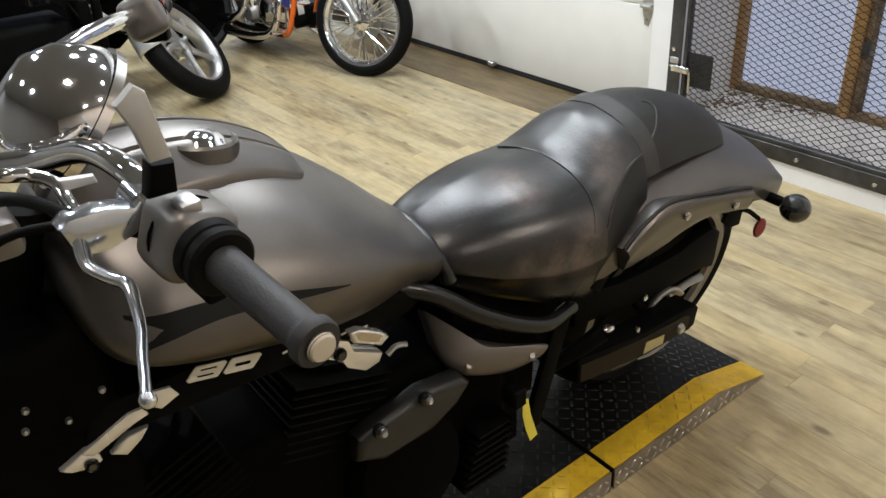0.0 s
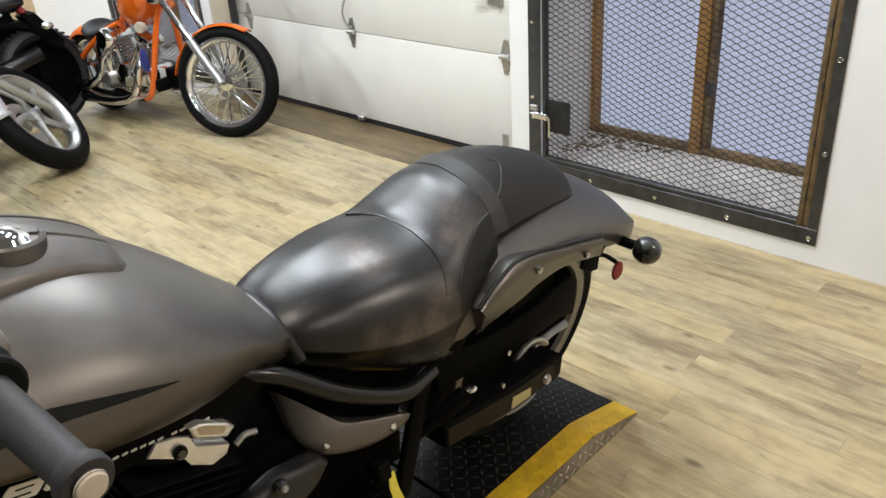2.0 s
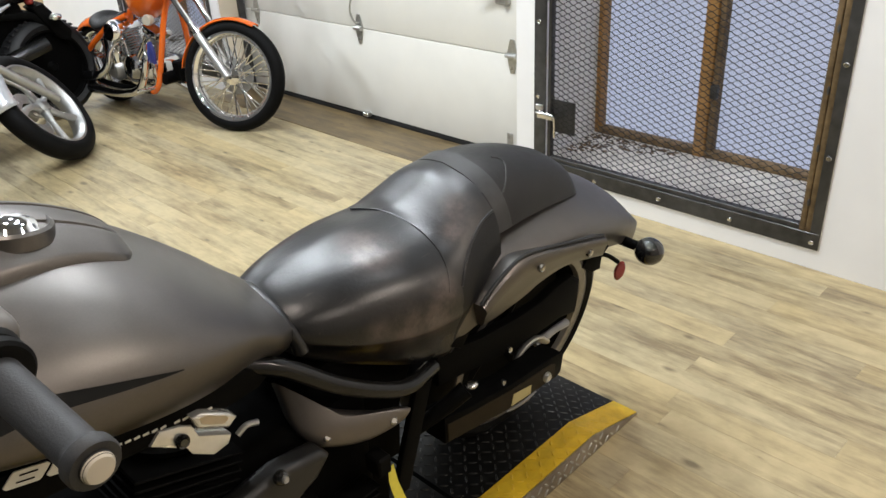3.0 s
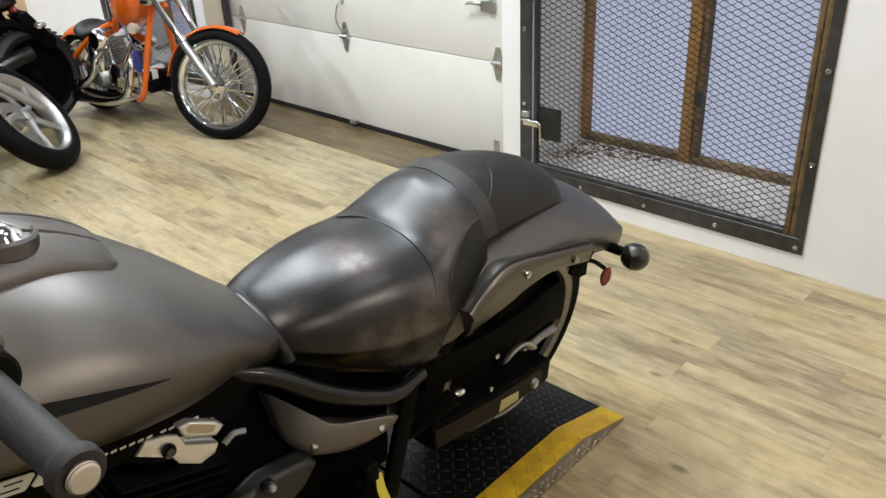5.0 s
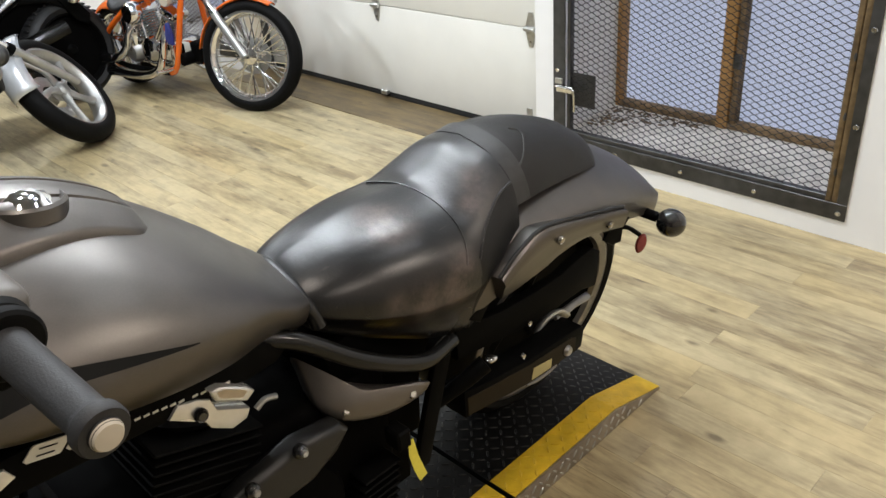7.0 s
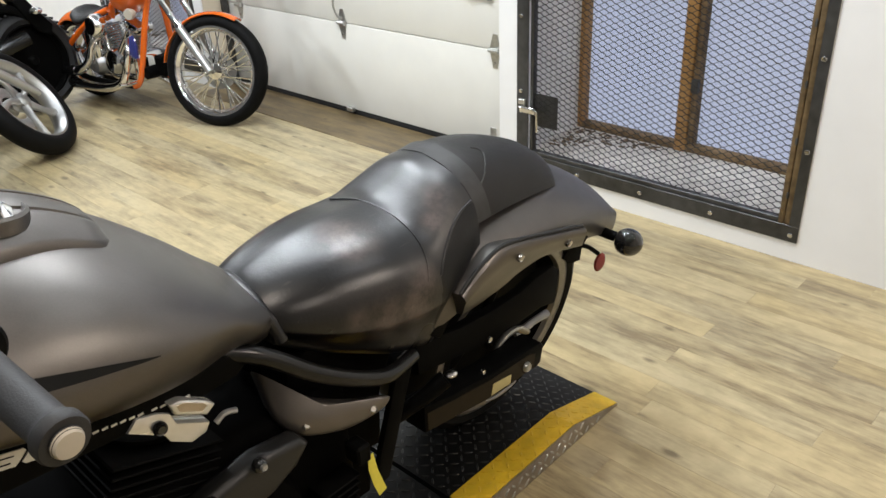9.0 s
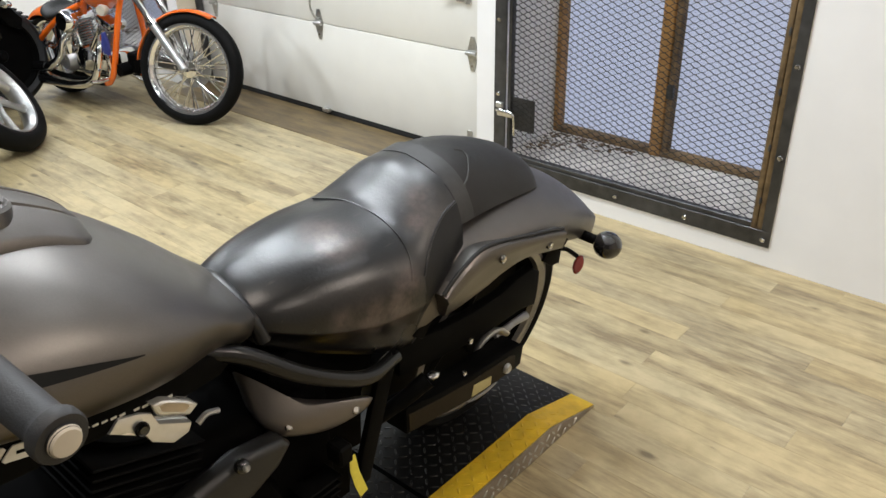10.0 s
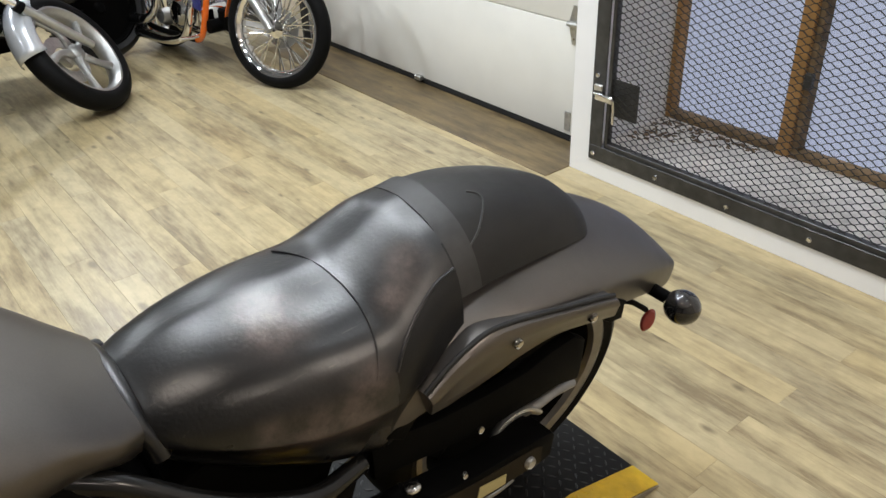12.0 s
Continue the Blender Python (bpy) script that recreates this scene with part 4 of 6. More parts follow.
            ring = [(*mix(0.0), 0.15), (*mix(0.0), 0.188), (*mix(0.05), 0.1935), (*mix(0.14), 0.1955), (*mix(0.28), 0.1945), (*mix(0.40), 0.189), (*mix(0.7), 0.180), (*mix(0.95), 0.172), (*mix(1.0), 0.168), (*mix(1.0), 0.14)]
            rings.append([(x, f(v), z) for x, z, v in ring])
        rail = P("fender_rail", loft(rings), M_PAINT, "graphite side rail")
        # Black bead draws the shaded slot between fender and rail.
        P("seal", tube([(x - 0.001, f(0.186), z + 0.003) for x, z in edge_hi], 0.0042, 8, 4), M_SEALRUB, "black bead standing in for the dark slot", rail)
        for x, z, v in ((1.305, 0.694, 0.194), (1.484, 0.650, 0.185)):
            P("bolt", bolt_head((x, f(v), z), (0, -s, -0.15), 0.009, 0.007), M_BOLT, "", rail)
    for s in (1, -1):
        f = lambda y: CY - s * y
        sig = P("turn_signal", ball((1.752, f(0.178), 0.540), 0.036, 0.95, 1.0, 0.95, 28), M_GLOSSBLACK, "glossy black turn signal")
        P("stalk", rod((1.752, f(0.06), 0.548), (1.752, f(0.155), 0.543), 0.013, 14), M_BLACK, "", sig)
    P("plate_bracket", slab([(1.66, 0.49), (1.70, 0.535), (1.75, 0.53), (1.735, 0.455), (1.70, 0.46)], "y", CY - 0.055, CY + 0.055, 0.004), M_BLACK, "black tail bracket")
    P("reflector_arm", tube([(1.73, CY - 0.055, 0.50), (1.76, CY - 0.06, 0.485), (1.795, CY - 0.068, 0.455)], 0.006), M_BLACK, "")
    P("reflector", lathe([(0, 0.006), (0.016, 0.005), (0.02, 0.0), (0.018, -0.006), (0, -0.007)], turn_to((1.80, CY - 0.072, 0.428), (-0.5, -0.8, 0.25)) @ pose(0, 0, 0, 0, 0, -25) @ Matrix.Diagonal((0.72, 1.3, 1, 1)), 28), M_REDLENS, "round red side reflector")
    # rear wheel and swing arm
    lean = radians(12)
    axle = (1.475, CY + 0.072, 0.374)
    near = Vector((0, -math.cos(lean), -math.sin(lean)))
    build_wheel(bike, axle, near, 0.312, 0.100, 0.232, 5, M_RUBBER, M_BLACK, True, "cast", M_BLACK, 0.06)
    # Added disc blacks out the gaps between the spokes.
    P("spoke_gap_disc", lathe([(0.03, 0.02), (0.20, 0.03), (0.215, 0.0), (0.20, -0.03), (0.03, -0.02)], turn_to(axle, near), 40), M_BLACK, "added black disc darkening the spoke gaps")
    for s in (1, -1):
        P("rim_lip", lathe([(0.214, -0.012), (0.219, 0.0), (0.234, 0.006), (0.244, 0.003), (0.244, -0.004)], turn_to(Vector(axle) + near * (s * 0.088), near * s), 64), M_LIP, "machined rim lip")
    P("spoke_face", tube([(1.44, CY - 0.075, 0.392), (1.481, CY - 0.072, 0.385), (1.53, CY - 0.065, 0.380), (1.60, CY - 0.052, 0.362)], [0.010, 0.010, 0.009, 0.011], 10, 5, flat=0.6), M_LIP, "bright cast spoke")
    P("pulley", tube([(1.335, CY - 0.10, 0.40), (1.350, CY - 0.10, 0.420), (1.385, CY - 0.10, 0.432), (1.42, CY - 0.10, 0.426), (1.456, CY - 0.10, 0.399)], [0.008, 0.012, 0.014, 0.013, 0.008], 10, 5, flat=0.6), M_ALLOY, "bright pulley rim")
    for s in (1, -1):
        ys = (CY - s * 0.164, CY - s * 0.105)
        P("swing_arm", slab([(1.05, 0.462), (1.127, 0.446), (1.252, 0.427), (1.391, 0.419), (1.425, 0.415), (1.433, 0.405), (1.424, 0.362), (1.404, 0.357), (1.341, 0.362), (1.225, 0.370), (1.125, 0.387), (1.05, 0.40)], "y", min(ys), max(ys), 0.004), M_BLACK, "black box swing arm")
    # Brown sheet paints the yellow reflected on the black arm's side.
    P("swing_arm_plate", slab([(1.055, 0.447), (1.127, 0.434), (1.252, 0.416), (1.385, 0.407), (1.40, 0.398), (1.395, 0.364), (1.341, 0.366), (1.306, 0.364), (1.225, 0.374), (1.125, 0.391), (1.055, 0.404)], "y", CY - 0.1665, CY - 0.1645, 0.0008, 1), M_ARM_REFLECTION, "swing arm side face, tinted brown for reflected yellow")
    P("swing_arm_lip", tube([(1.228, CY - 0.167, 0.371), (1.262, CY - 0.167, 0.365), (1.30, CY - 0.167, 0.364), (1.328, CY - 0.167, 0.366)], [0.002, 0.0036, 0.0036, 0.002], 8, 4), M_LIP, "bright lower lip")
    # Upper right outline goes beyond the guard to blacken the cavity behind.
    P("belt_guard", slab([(1.08, 0.575), (1.207, 0.548), (1.312, 0.540), (1.40, 0.540), (1.461, 0.552), (1.52, 0.556), (1.548, 0.535), (1.540, 0.470), (1.533, 0.450), (1.48, 0.463), (1.418, 0.462), (1.322, 0.462), (1.204, 0.480), (1.08, 0.50)], "y", CY - 0.122, CY - 0.095, 0.006), M_BLACK, "black belt guard, extended to darken the wheel cavity")
    P("frame_strut", slab([(0.995, 0.582), (1.034, 0.578), (1.012, 0.52), (0.968, 0.40), (0.952, 0.355), (0.918, 0.35), (0.935, 0.42), (0.978, 0.54)], "y", CY - 0.160, CY - 0.145, 0.004, 2), M_BLACK, "black frame strut behind the side cover")
    for z0 in (0.30, 0.42):
        P("muffler", tube([(0.55, CY + 0.17, z0 - 0.02), (0.80, CY + 0.20, z0), (1.10, CY + 0.21, z0 + 0.01), (1.60, CY + 0.215, z0 + 0.04)], [0.03, 0.045, 0.055, 0.055], 16), M_BLACK, "matte black muffler")
    P("label_plate", slab([(1.244, 0.377), (1.308, 0.372), (1.311, 0.393), (1.251, 0.403)], "y", CY - 0.1685, CY - 0.1668), M_LABEL, "pale yellow caution label", None, 0)
    P("guard_bolt", bolt_head((1.290, CY - 0.123, 0.478), (0, -1, 0), 0.008, 0.006), M_BOLT)
    P("passenger_peg", tube([(1.0, CY - 0.13, 0.45), (1.05, CY - 0.16, 0.485), (1.095, CY - 0.18, 0.515)], [0.014, 0.016, 0.018]), M_BLACK, "folded black foot peg")
    P("peg_end", ball((1.105, CY - 0.184, 0.522), 0.013, 1.1, 1, 0.5), M_BOLT, "")
    P("axle_adjuster", bolt_head((1.366, CY - 0.1665, 0.383), (0, -1, 0), 0.012, 0.008), M_ZINC)
    P("guard_bolt", bolt_head((1.22, CY - 0.165, 0.452), (0, -1, 0), 0.006, 0.005), M_BOLT)
    P("inner_fender", slab([(0.80, 0.40), (0.80, 0.66), (0.95, 0.72), (1.12, 0.70), (1.05, 0.60), (1.0, 0.50), (0.99, 0.38)], "y", CY - 0.10, CY + 0.10, 0.01), M_DEEP, "black inner fender and battery box")
    P("fender_liner", slab([(1.09, 0.60), (1.20, 0.70), (1.32, 0.725), (1.48, 0.70), (1.62, 0.60), (1.60, 0.585), (1.46, 0.67), (1.32, 0.70), (1.21, 0.675), (1.12, 0.58)], "y", CY - 0.15, CY + 0.15, 0.004), M_BLACK, "")
    # frame tube under the saddle, side cover
    P("frame_tube", tube([(0.68, CY - 0.10, 0.765), (0.745, CY - 0.128, 0.735), (0.82, CY - 0.150, 0.672), (0.90, CY - 0.160, 0.618), (0.97, CY - 0.160, 0.586), (1.05, CY - 0.14, 0.575)], 0.0155), M_SATIN, "black frame tube")
    P("frame_tube", tube([(0.68, CY + 0.10, 0.765), (0.745, CY + 0.128, 0.735), (0.82, CY + 0.150, 0.672), (0.90, CY + 0.160, 0.618), (0.97, CY + 0.160, 0.586), (1.05, CY + 0.14, 0.575)], 0.0155), M_SATIN, "black frame tube")
    cover_out = [(0.759, 0.982, 0.670), (0.775, 0.963, 0.643), (0.803, 0.943, 0.617), (0.852, 0.918, 0.590), (0.907, 0.894, 0.568), (0.955, 0.878, 0.555), (0.953, 0.873, 0.546),
                 (0.925, 0.873, 0.538), (0.867, 0.883, 0.535), (0.817, 0.898, 0.544), (0.782, 0.913, 0.558), (0.760, 0.932, 0.585), (0.756, 0.951, 0.616), (0.758, 0.966, 0.643)]
    for s in (1, -1):
        outline = [np.array((x, CY - s * (CY - y), z)) for x, y, z in cover_out]
        outline = [np.array(q) for q in spline(outline + outline[:1], 3)[:-1]]
        mid = sum(outline) / len(outline)
        nrm = np.array((-0.16, -0.85 * s, 0.495))
        rings = [[mid + (q - mid) * k + nrm * h for q in outline] for k, h in ((0.97, -0.03), (1.0, -0.008), (0.985, 0.0), (0.94, 0.0055), (0.82, 0.0125), (0.6, 0.020), (0.3, 0.025), (0.05, 0.0265))]
        cover = P("side_cover", loft(rings), M_PAINT_LIT, "graphite side cover")
        for p in ((0.796, 0.915, 0.570), (0.913, 0.882, 0.549)):
            q = Vector((p[0], CY - s * (CY - p[1]), p[2])) + Vector(nrm) * 0.010
            P("bolt", bolt_head(q, nrm, 0.0085, 0.006), M_BOLT, "", cover)
    # engine block, cylinders with fins, covers
    eng = P("engine", box(0.30, 0.92, CY - 0.11, CY + 0.11, 0.28, 0.60, 0.03, 3), M_DEEP, "black engine block")
    for x0, lean in ((0.47, 0.32), (0.28, -0.32)):
        mm = Matrix.Translation((x0 + 0.05, CY, 0.47)) @ pose(0, 0, 0, 0, math.degrees(lean), 0)
        P("cylinder", lathe([(0, 0), (0.075, 0), (0.075, 0.19), (0.0, 0.19)], mm, 24), M_BLACK, "", eng)
        for k in range(9):
            fin = box(-0.09, 0.09, -0.112, 0.112, 0.05 + k * 0.016, 0.055 + k * 0.016, 0.002)
            fin.transform(mm)
            P("cooling_fin", fin, M_BLACK, "", eng, 20)
    br = P("rocker_bracket", slab([(0.519, 0.729), (0.536, 0.745), (0.566, 0.736), (0.583, 0.726), (0.590, 0.703), (0.639, 0.675), (0.631, 0.661), (0.605, 0.657), (0.574, 0.679), (0.568, 0.694)], "y", CY - 0.130, CY - 0.10, 0.003), M_CASTALLOY, "machined silver rocker bracket", eng)
    P("rocker_cap", slab([(0.581, 0.746), (0.598, 0.745), (0.636, 0.722), (0.649, 0.707), (0.633, 0.696), (0.587, 0.724)], "y", CY - 0.140, CY - 0.112, 0.005, 3), M_CASTALLOY, "", br)
    P("cap_recess", slab([(0.591, 0.740), (0.602, 0.739), (0.629, 0.722), (0.635, 0.715), (0.626, 0.709), (0.593, 0.729)], "y", CY - 0.1412, CY - 0.137), M_BRUSHED, "", br)
    P("bolt", bolt_head((0.562, 0.915, 0.715), (0, -1, 0), 0.011, 0.006), M_GLOSSBLACK, "", br)
    P("spring_clip", tube([(0.652, 0.93, 0.659), (0.669, 0.93, 0.667), (0.689, 0.93, 0.661)], 0.005, 8), M_ALLOY, "", br)
    br = P("rocker_bracket", slab([(0.167, 0.738), (0.194, 0.749), (0.215, 0.738), (0.216, 0.726), (0.203, 0.721), (0.178, 0.729)], "y", CY - 0.130, CY - 0.11, 0.003), M_CASTALLOY, "forked silver rocker bracket", eng)
    for outline in ([(0.194, 0.749), (0.261, 0.776), (0.279, 0.775), (0.285, 0.762), (0.261, 0.756), (0.208, 0.737)], [(0.287, 0.772), (0.299, 0.791), (0.319, 0.787), (0.328, 0.770), (0.301, 0.760)], [(0.227, 0.728), (0.252, 0.742), (0.280, 0.744), (0.267, 0.729), (0.245, 0.716)]):
        P("bracket_arm", slab(outline, "y", CY - 0.130, CY - 0.11, 0.003), M_CASTALLOY, "", br)
    P("bolt", bolt_head((0.202, CY - 0.131, 0.729), (0, -1, 0), 0.009, 0.006), M_GLOSSBLACK, "", br)
    P("crank_cover", lathe([(0, 0.05), (0.06, 0.048), (0.10, 0.035), (0.115, 0.012), (0.118, -0.02)], turn_to((0.66, CY - 0.115, 0.42), (0, -1, 0.15)), 40), M_DEEP, "black crankcase cover", eng)
    # Tiny zinc heads added to put scattered glints on the dark engine.
    for p in [(0.158, 0.922, 0.842), (0.196, 0.922, 0.804), (0.15, 0.922, 0.815), (0.608, 0.922, 0.521), (0.242, 0.922, 0.826), (0.293, 0.922, 0.792)]:
        P("bolt", bolt_head(p, (0, -1, 0.2), 0.0045, 0.005), M_ZINC, "", eng)
    P("engine_plate", slab([(0.56, 0.560), (0.60, 0.572), (0.69, 0.586), (0.77, 0.574), (0.785, 0.555), (0.755, 0.525), (0.70, 0.50), (0.60, 0.495), (0.55, 0.52)], "y", CY - 0.166, CY - 0.12, 0.014, 4), M_PLATE, "dark grey engine side plate", eng)
    for k in range(8):
        P("footboard_rib", box(0.80 - 0.006 * k, 0.885 - 0.003 * k, CY - 0.16, CY - 0.11, 0.408 - 0.016 * k, 0.413 - 0.016 * k, 0.002), M_BLACK, "", eng, 20)
    for p in ((0.682, CY - 0.172, 0.584), (0.592, CY - 0.172, 0.57)):
        P("bolt", ball(p, 0.013), M_GLOSSBLACK, "", eng)
        P("bolt", bolt_head((p[0], p[1] - 0.012, p[2] + 0.003), (0, -1, 0.3), 0.006, 0.004), M_ALLOY, "", eng)
    P("side_stand_lug", box(0.86, 0.89, CY - 0.19, CY - 0.15, 0.46, 0.50, 0.004), M_BLACK)
    tag = slab([(0.887, 0.462), (0.900, 0.464), (0.907, 0.42), (0.917, 0.385), (0.924, 0.362), (0.905, 0.356), (0.894, 0.39), (0.886, 0.43)], "y", CY - 0.181, CY - 0.1798)
    P("tag", tag, M_TAG, "yellow plastic inspection tag", None, 0)
    P("belly_pan", box(0.10, 1.0, CY - 0.07, CY + 0.11, 0.22, 0.40, 0.03), M_DEEP, "black frame cradle")
    # Made-up black block keeps the area ahead of the engine dark.
    P("front_filler", box(-0.15, 0.27, CY - 0.12, CY + 0.12, 0.26, 0.80, 0.04, 3), M_DEEP, "added black block filling the dark front")
    P("steering_head", lathe([(0, 0.30), (0.045, 0.295), (0.05, 0.26), (0.042, 0.24), (0.042, 0.05), (0.055, 0.03), (0.055, 0.0), (0, 0)], Matrix.Translation((0.13, CY, 0.76)) @ pose(0, 0, 0, 0, 20, 0), 28), M_BLACK, "black steering head")
    # Second added block, hides the bright floor before the tank.
    P("tank_gap_filler", box(0.0, 0.262, CY - 0.125, CY + 0.125, 0.76, 0.915, 0.03, 3), M_DEEP, "added black block closing the gap before the tank")
    P("downtube", tube([(0.14, CY, 0.95), (0.10, CY, 0.70), (0.08, CY, 0.45), (0.16, CY, 0.28)], 0.028), M_BLACK)
    # front end
    fx = -0.41
    build_wheel(bike, (fx, CY, 0.39), (0.12, -1, 0), 0.33, 0.06, 0.255, 5, M_RUBBER, M_ALLOY, True)
    for s in (1, -1):
        P("fork_tube", tube([(fx, CY - s * 0.10, 0.39), (-0.12, CY - s * 0.105, 0.75), (0.16, CY - s * 0.11, 1.08)], [0.03, 0.026, 0.024], bend=True), M_CHROME, "chrome fork tube")
    P("triple_clamp", box(0.12, 0.22, CY - 0.14, CY + 0.14, 1.03, 1.075, 0.012, 2), M_SWITCH, "grey upper fork clamp")
    P("front_fender", tube([(-0.62, CY, 0.62), (-0.5, CY, 0.72), (-0.36, CY, 0.735), (-0.2, CY, 0.66)], [0.02, 0.065, 0.07, 0.03]), M_PAINT)
    P("headlight", lathe([(0, 0.10), (0.05, 0.085), (0.085, 0.04), (0.095, -0.03), (0.09, -0.05), (0, -0.06)], turn_to((-0.02, CY, 0.93), (1, 0, 0.1)), 40), M_CHROME, "chrome headlight shell")
    # speedometer pod on the bar
    pod = P("speedometer", lathe([(0, 0.072), (0.035, 0.066), (0.064, 0.046), (0.080, 0.020), (0.087, 0.0), (0.087, -0.012), (0.078, -0.018), (0, -0.018)], turn_to((0.315, CY - 0.03, 1.135), (-0.6, 0.1, 0.55)), 48), M_CHROME, "chrome speedometer pod")
    P("bezel", lathe([(0.078, 0), (0.091, 0), (0.091, 0.012), (0.078, 0.012)], turn_to((0.325, CY - 0.03, 1.127), (0.6, -0.1, -0.55)), 48, True), M_CHROME, "", pod)
    P("dial", lathe([(0, 0.004), (0.078, 0.004), (0.078, 0), (0, 0)], turn_to((0.325, CY - 0.03, 1.127), (0.6, -0.1, -0.55)), 40), M_GLOSSBLACK, "dark dial", pod)
    # handlebar, grips, switches, levers
    bar_l = [(0.335, 0.50, 1.090), (0.325, 0.62, 1.103), (0.308, 0.70, 1.135), (0.298, 0.76, 1.156), (0.287, 0.84, 1.151), (0.264, 0.92, 1.126), (0.228, 0.98, 1.111), (0.20, CY - 0.02, 1.10)]
    bar_r = [(0.20, CY + 0.02, 1.10), (0.26, 1.14, 1.11), (0.36, 1.22, 1.15), (0.45, 1.30, 1.155), (0.52, 1.38, 1.145), (0.575, 1.45, 1.13), (0.635, 1.57, 1.115)]
    bar = P("handlebar", tube(bar_l + bar_r, 0.0127, 14, 6), M_CHROME, "chrome handlebar")
    for s, pts in ((1, [(0.334, 0.490, 1.088), (0.322, 0.63, 1.104)]), (-1, [(0.64, 1.58, 1.112), (0.575, 1.455, 1.13)])):
        a, b = Vector(pts[0]), Vector(pts[1])
        d = (b - a).normalized()
        L = (b - a).length
        g = lathe([(0, -0.004), (0.012, -0.004), (0.013, 0.0), (0.019, 0.0), (0.0205, 0.003), (0.0205, 0.011), (0.0178, 0.014), (0.0165, 0.02), (0.017, 0.06), (0.0178, L - 0.02), (0.0185, L)], turn_to(a, d), 36)
        grip = P("grip", g, M_GRIP, "grey-black rubber grip")
        P("end_cap", lathe([(0, 0.003), (0.0105, 0.002), (0.0125, -0.001), (0.0125, -0.008)], turn_to(a - d * 0.004, -d), 28), M_CREAM, "pale bar end cap", grip)
        c0 = b
        sw = box(-0.034, 0.034, -0.036, 0.034, 0.018, 0.088, 0.018, 4)
        sw.transform(turn_to(c0, d) @ pose(0, 0, 0, 0, 0, 20))
        case = P("switch_housing", sw, M_SWITCH, "grey handlebar switch housing")
        P("housing_seam", lathe([(0.0355, 0.052), (0.0372, 0.053), (0.0372, 0.055), (0.0355, 0.056)], turn_to(c0, d), 28, True), M_BLACK, "", case)
        P("flange", lathe([(0.016, -0.008), (0.028, -0.008), (0.031, -0.005), (0.031, 0.004), (0.026, 0.007), (0.030, 0.010), (0.032, 0.019), (0.016, 0.02)], turn_to(c0, d), 36), M_RUBBER, "black flange ring", case)
        P("rocker_switch", boxed(turn_to(c0 + d * 0.05 + Vector((0.0, -0.012, 0.034)), d), 0.01, 0.008, 0.012), M_ALLOY, "pale rocker switch", case)
        P("switch_lug", boxed(turn_to(c0 + d * 0.03 + Vector((0.008, 0, -0.026)), d), 0.022, 0.02, 0.022), M_BLACK, "", case)
        if s == -1:
            P("kill_switch", boxed(turn_to(c0 + d * 0.03 + Vector((0.022, -0.01, 0.02)), d), 0.008, 0.012, 0.01), M_REDLENS, "red kill switch", case)
    # clutch perch, lever, mirror stem
    perch = P("lever_perch", slab([(0.299, 1.148), (0.287, 1.139), (0.259, 1.146), (0.232, 1.146), (0.223, 1.139), (0.228, 1.121), (0.240, 1.108), (0.257, 1.105), (0.292, 1.115)], "y", 0.708, 0.738, 0.006, 2), M_POLISHED, "polished lever perch")
    P("clamp", lathe([(0.0128, -0.012), (0.021, -0.012), (0.021, 0.012), (0.0128, 0.012)], turn_to((0.302, 0.728, 1.135), (-0.1, 0.95, 0.25)), 28, True), M_POLISHED, "", perch)
    P("lever", tube([(0.238, 0.716, 1.125), (0.2345, 0.698, 1.107), (0.243, 0.682, 1.099), (0.254, 0.668, 1.093), (0.2515, 0.648, 1.084), (0.2445, 0.62, 1.077), (0.235, 0.595, 1.072), (0.226, 0.568, 1.067), (0.221, 0.553, 1.065)], [0.009, 0.0085, 0.008, 0.0085, 0.0068, 0.0060, 0.0056, 0.0054, 0.0058], 14, flat=0.7), M_POLISHED, "polished clutch lever", perch)
    P("lever_end", ball((0.2205, 0.549, 1.064), 0.0068), M_POLISHED, "", perch)
    P("mirror_mount", slab([(0.298, 1.187), (0.318, 1.184), (0.315, 1.157), (0.290, 1.158)], "y", 0.668, 0.692, 0.004), M_BLACK, "", perch)
    P("mirror_stem", slab([(0.280, 1.244), (0.297, 1.257), (0.305, 1.250), (0.313, 1.193), (0.295, 1.193), (0.289, 1.222)], "y", 0.656, 0.668, 0.003), M_STEM, "pale grey flat mirror stem", perch)
    P("cable_guide", tube([(0.19, 0.82, 1.165), (0.209, 0.80, 1.1635), (0.229, 0.798, 1.158), (0.244, 0.782, 1.150), (0.246, 0.76, 1.137), (0.248, 0.735, 1.13)], 0.0065), M_CHROME, "chrome cable guide", perch)
    P("cable_guard", slab([(0.242, 1.163), (0.272, 1.158), (0.274, 1.150), (0.244, 1.151)], "y", 0.755, 0.765, 0.003), M_STEM, "", perch)
    P("cable", tube([(0.243, 0.72, 1.14), (0.21, 0.80, 1.14), (0.17, 0.90, 1.10), (0.13, 0.98, 1.02), (0.12, 1.0, 0.9)], 0.006), M_RUBBER)
    P("cable", tube([(0.29, 0.71, 1.11), (0.25, 0.80, 1.10), (0.19, 0.90, 1.06), (0.15, 0.96, 0.98)], 0.005), M_RUBBER)
    return bike


def boxed(m, a, b, c, bevel=0.004):
    bm = box(-a, a, -b, b, -c, c, bevel, 2)
    bm.transform(m)
    return bm


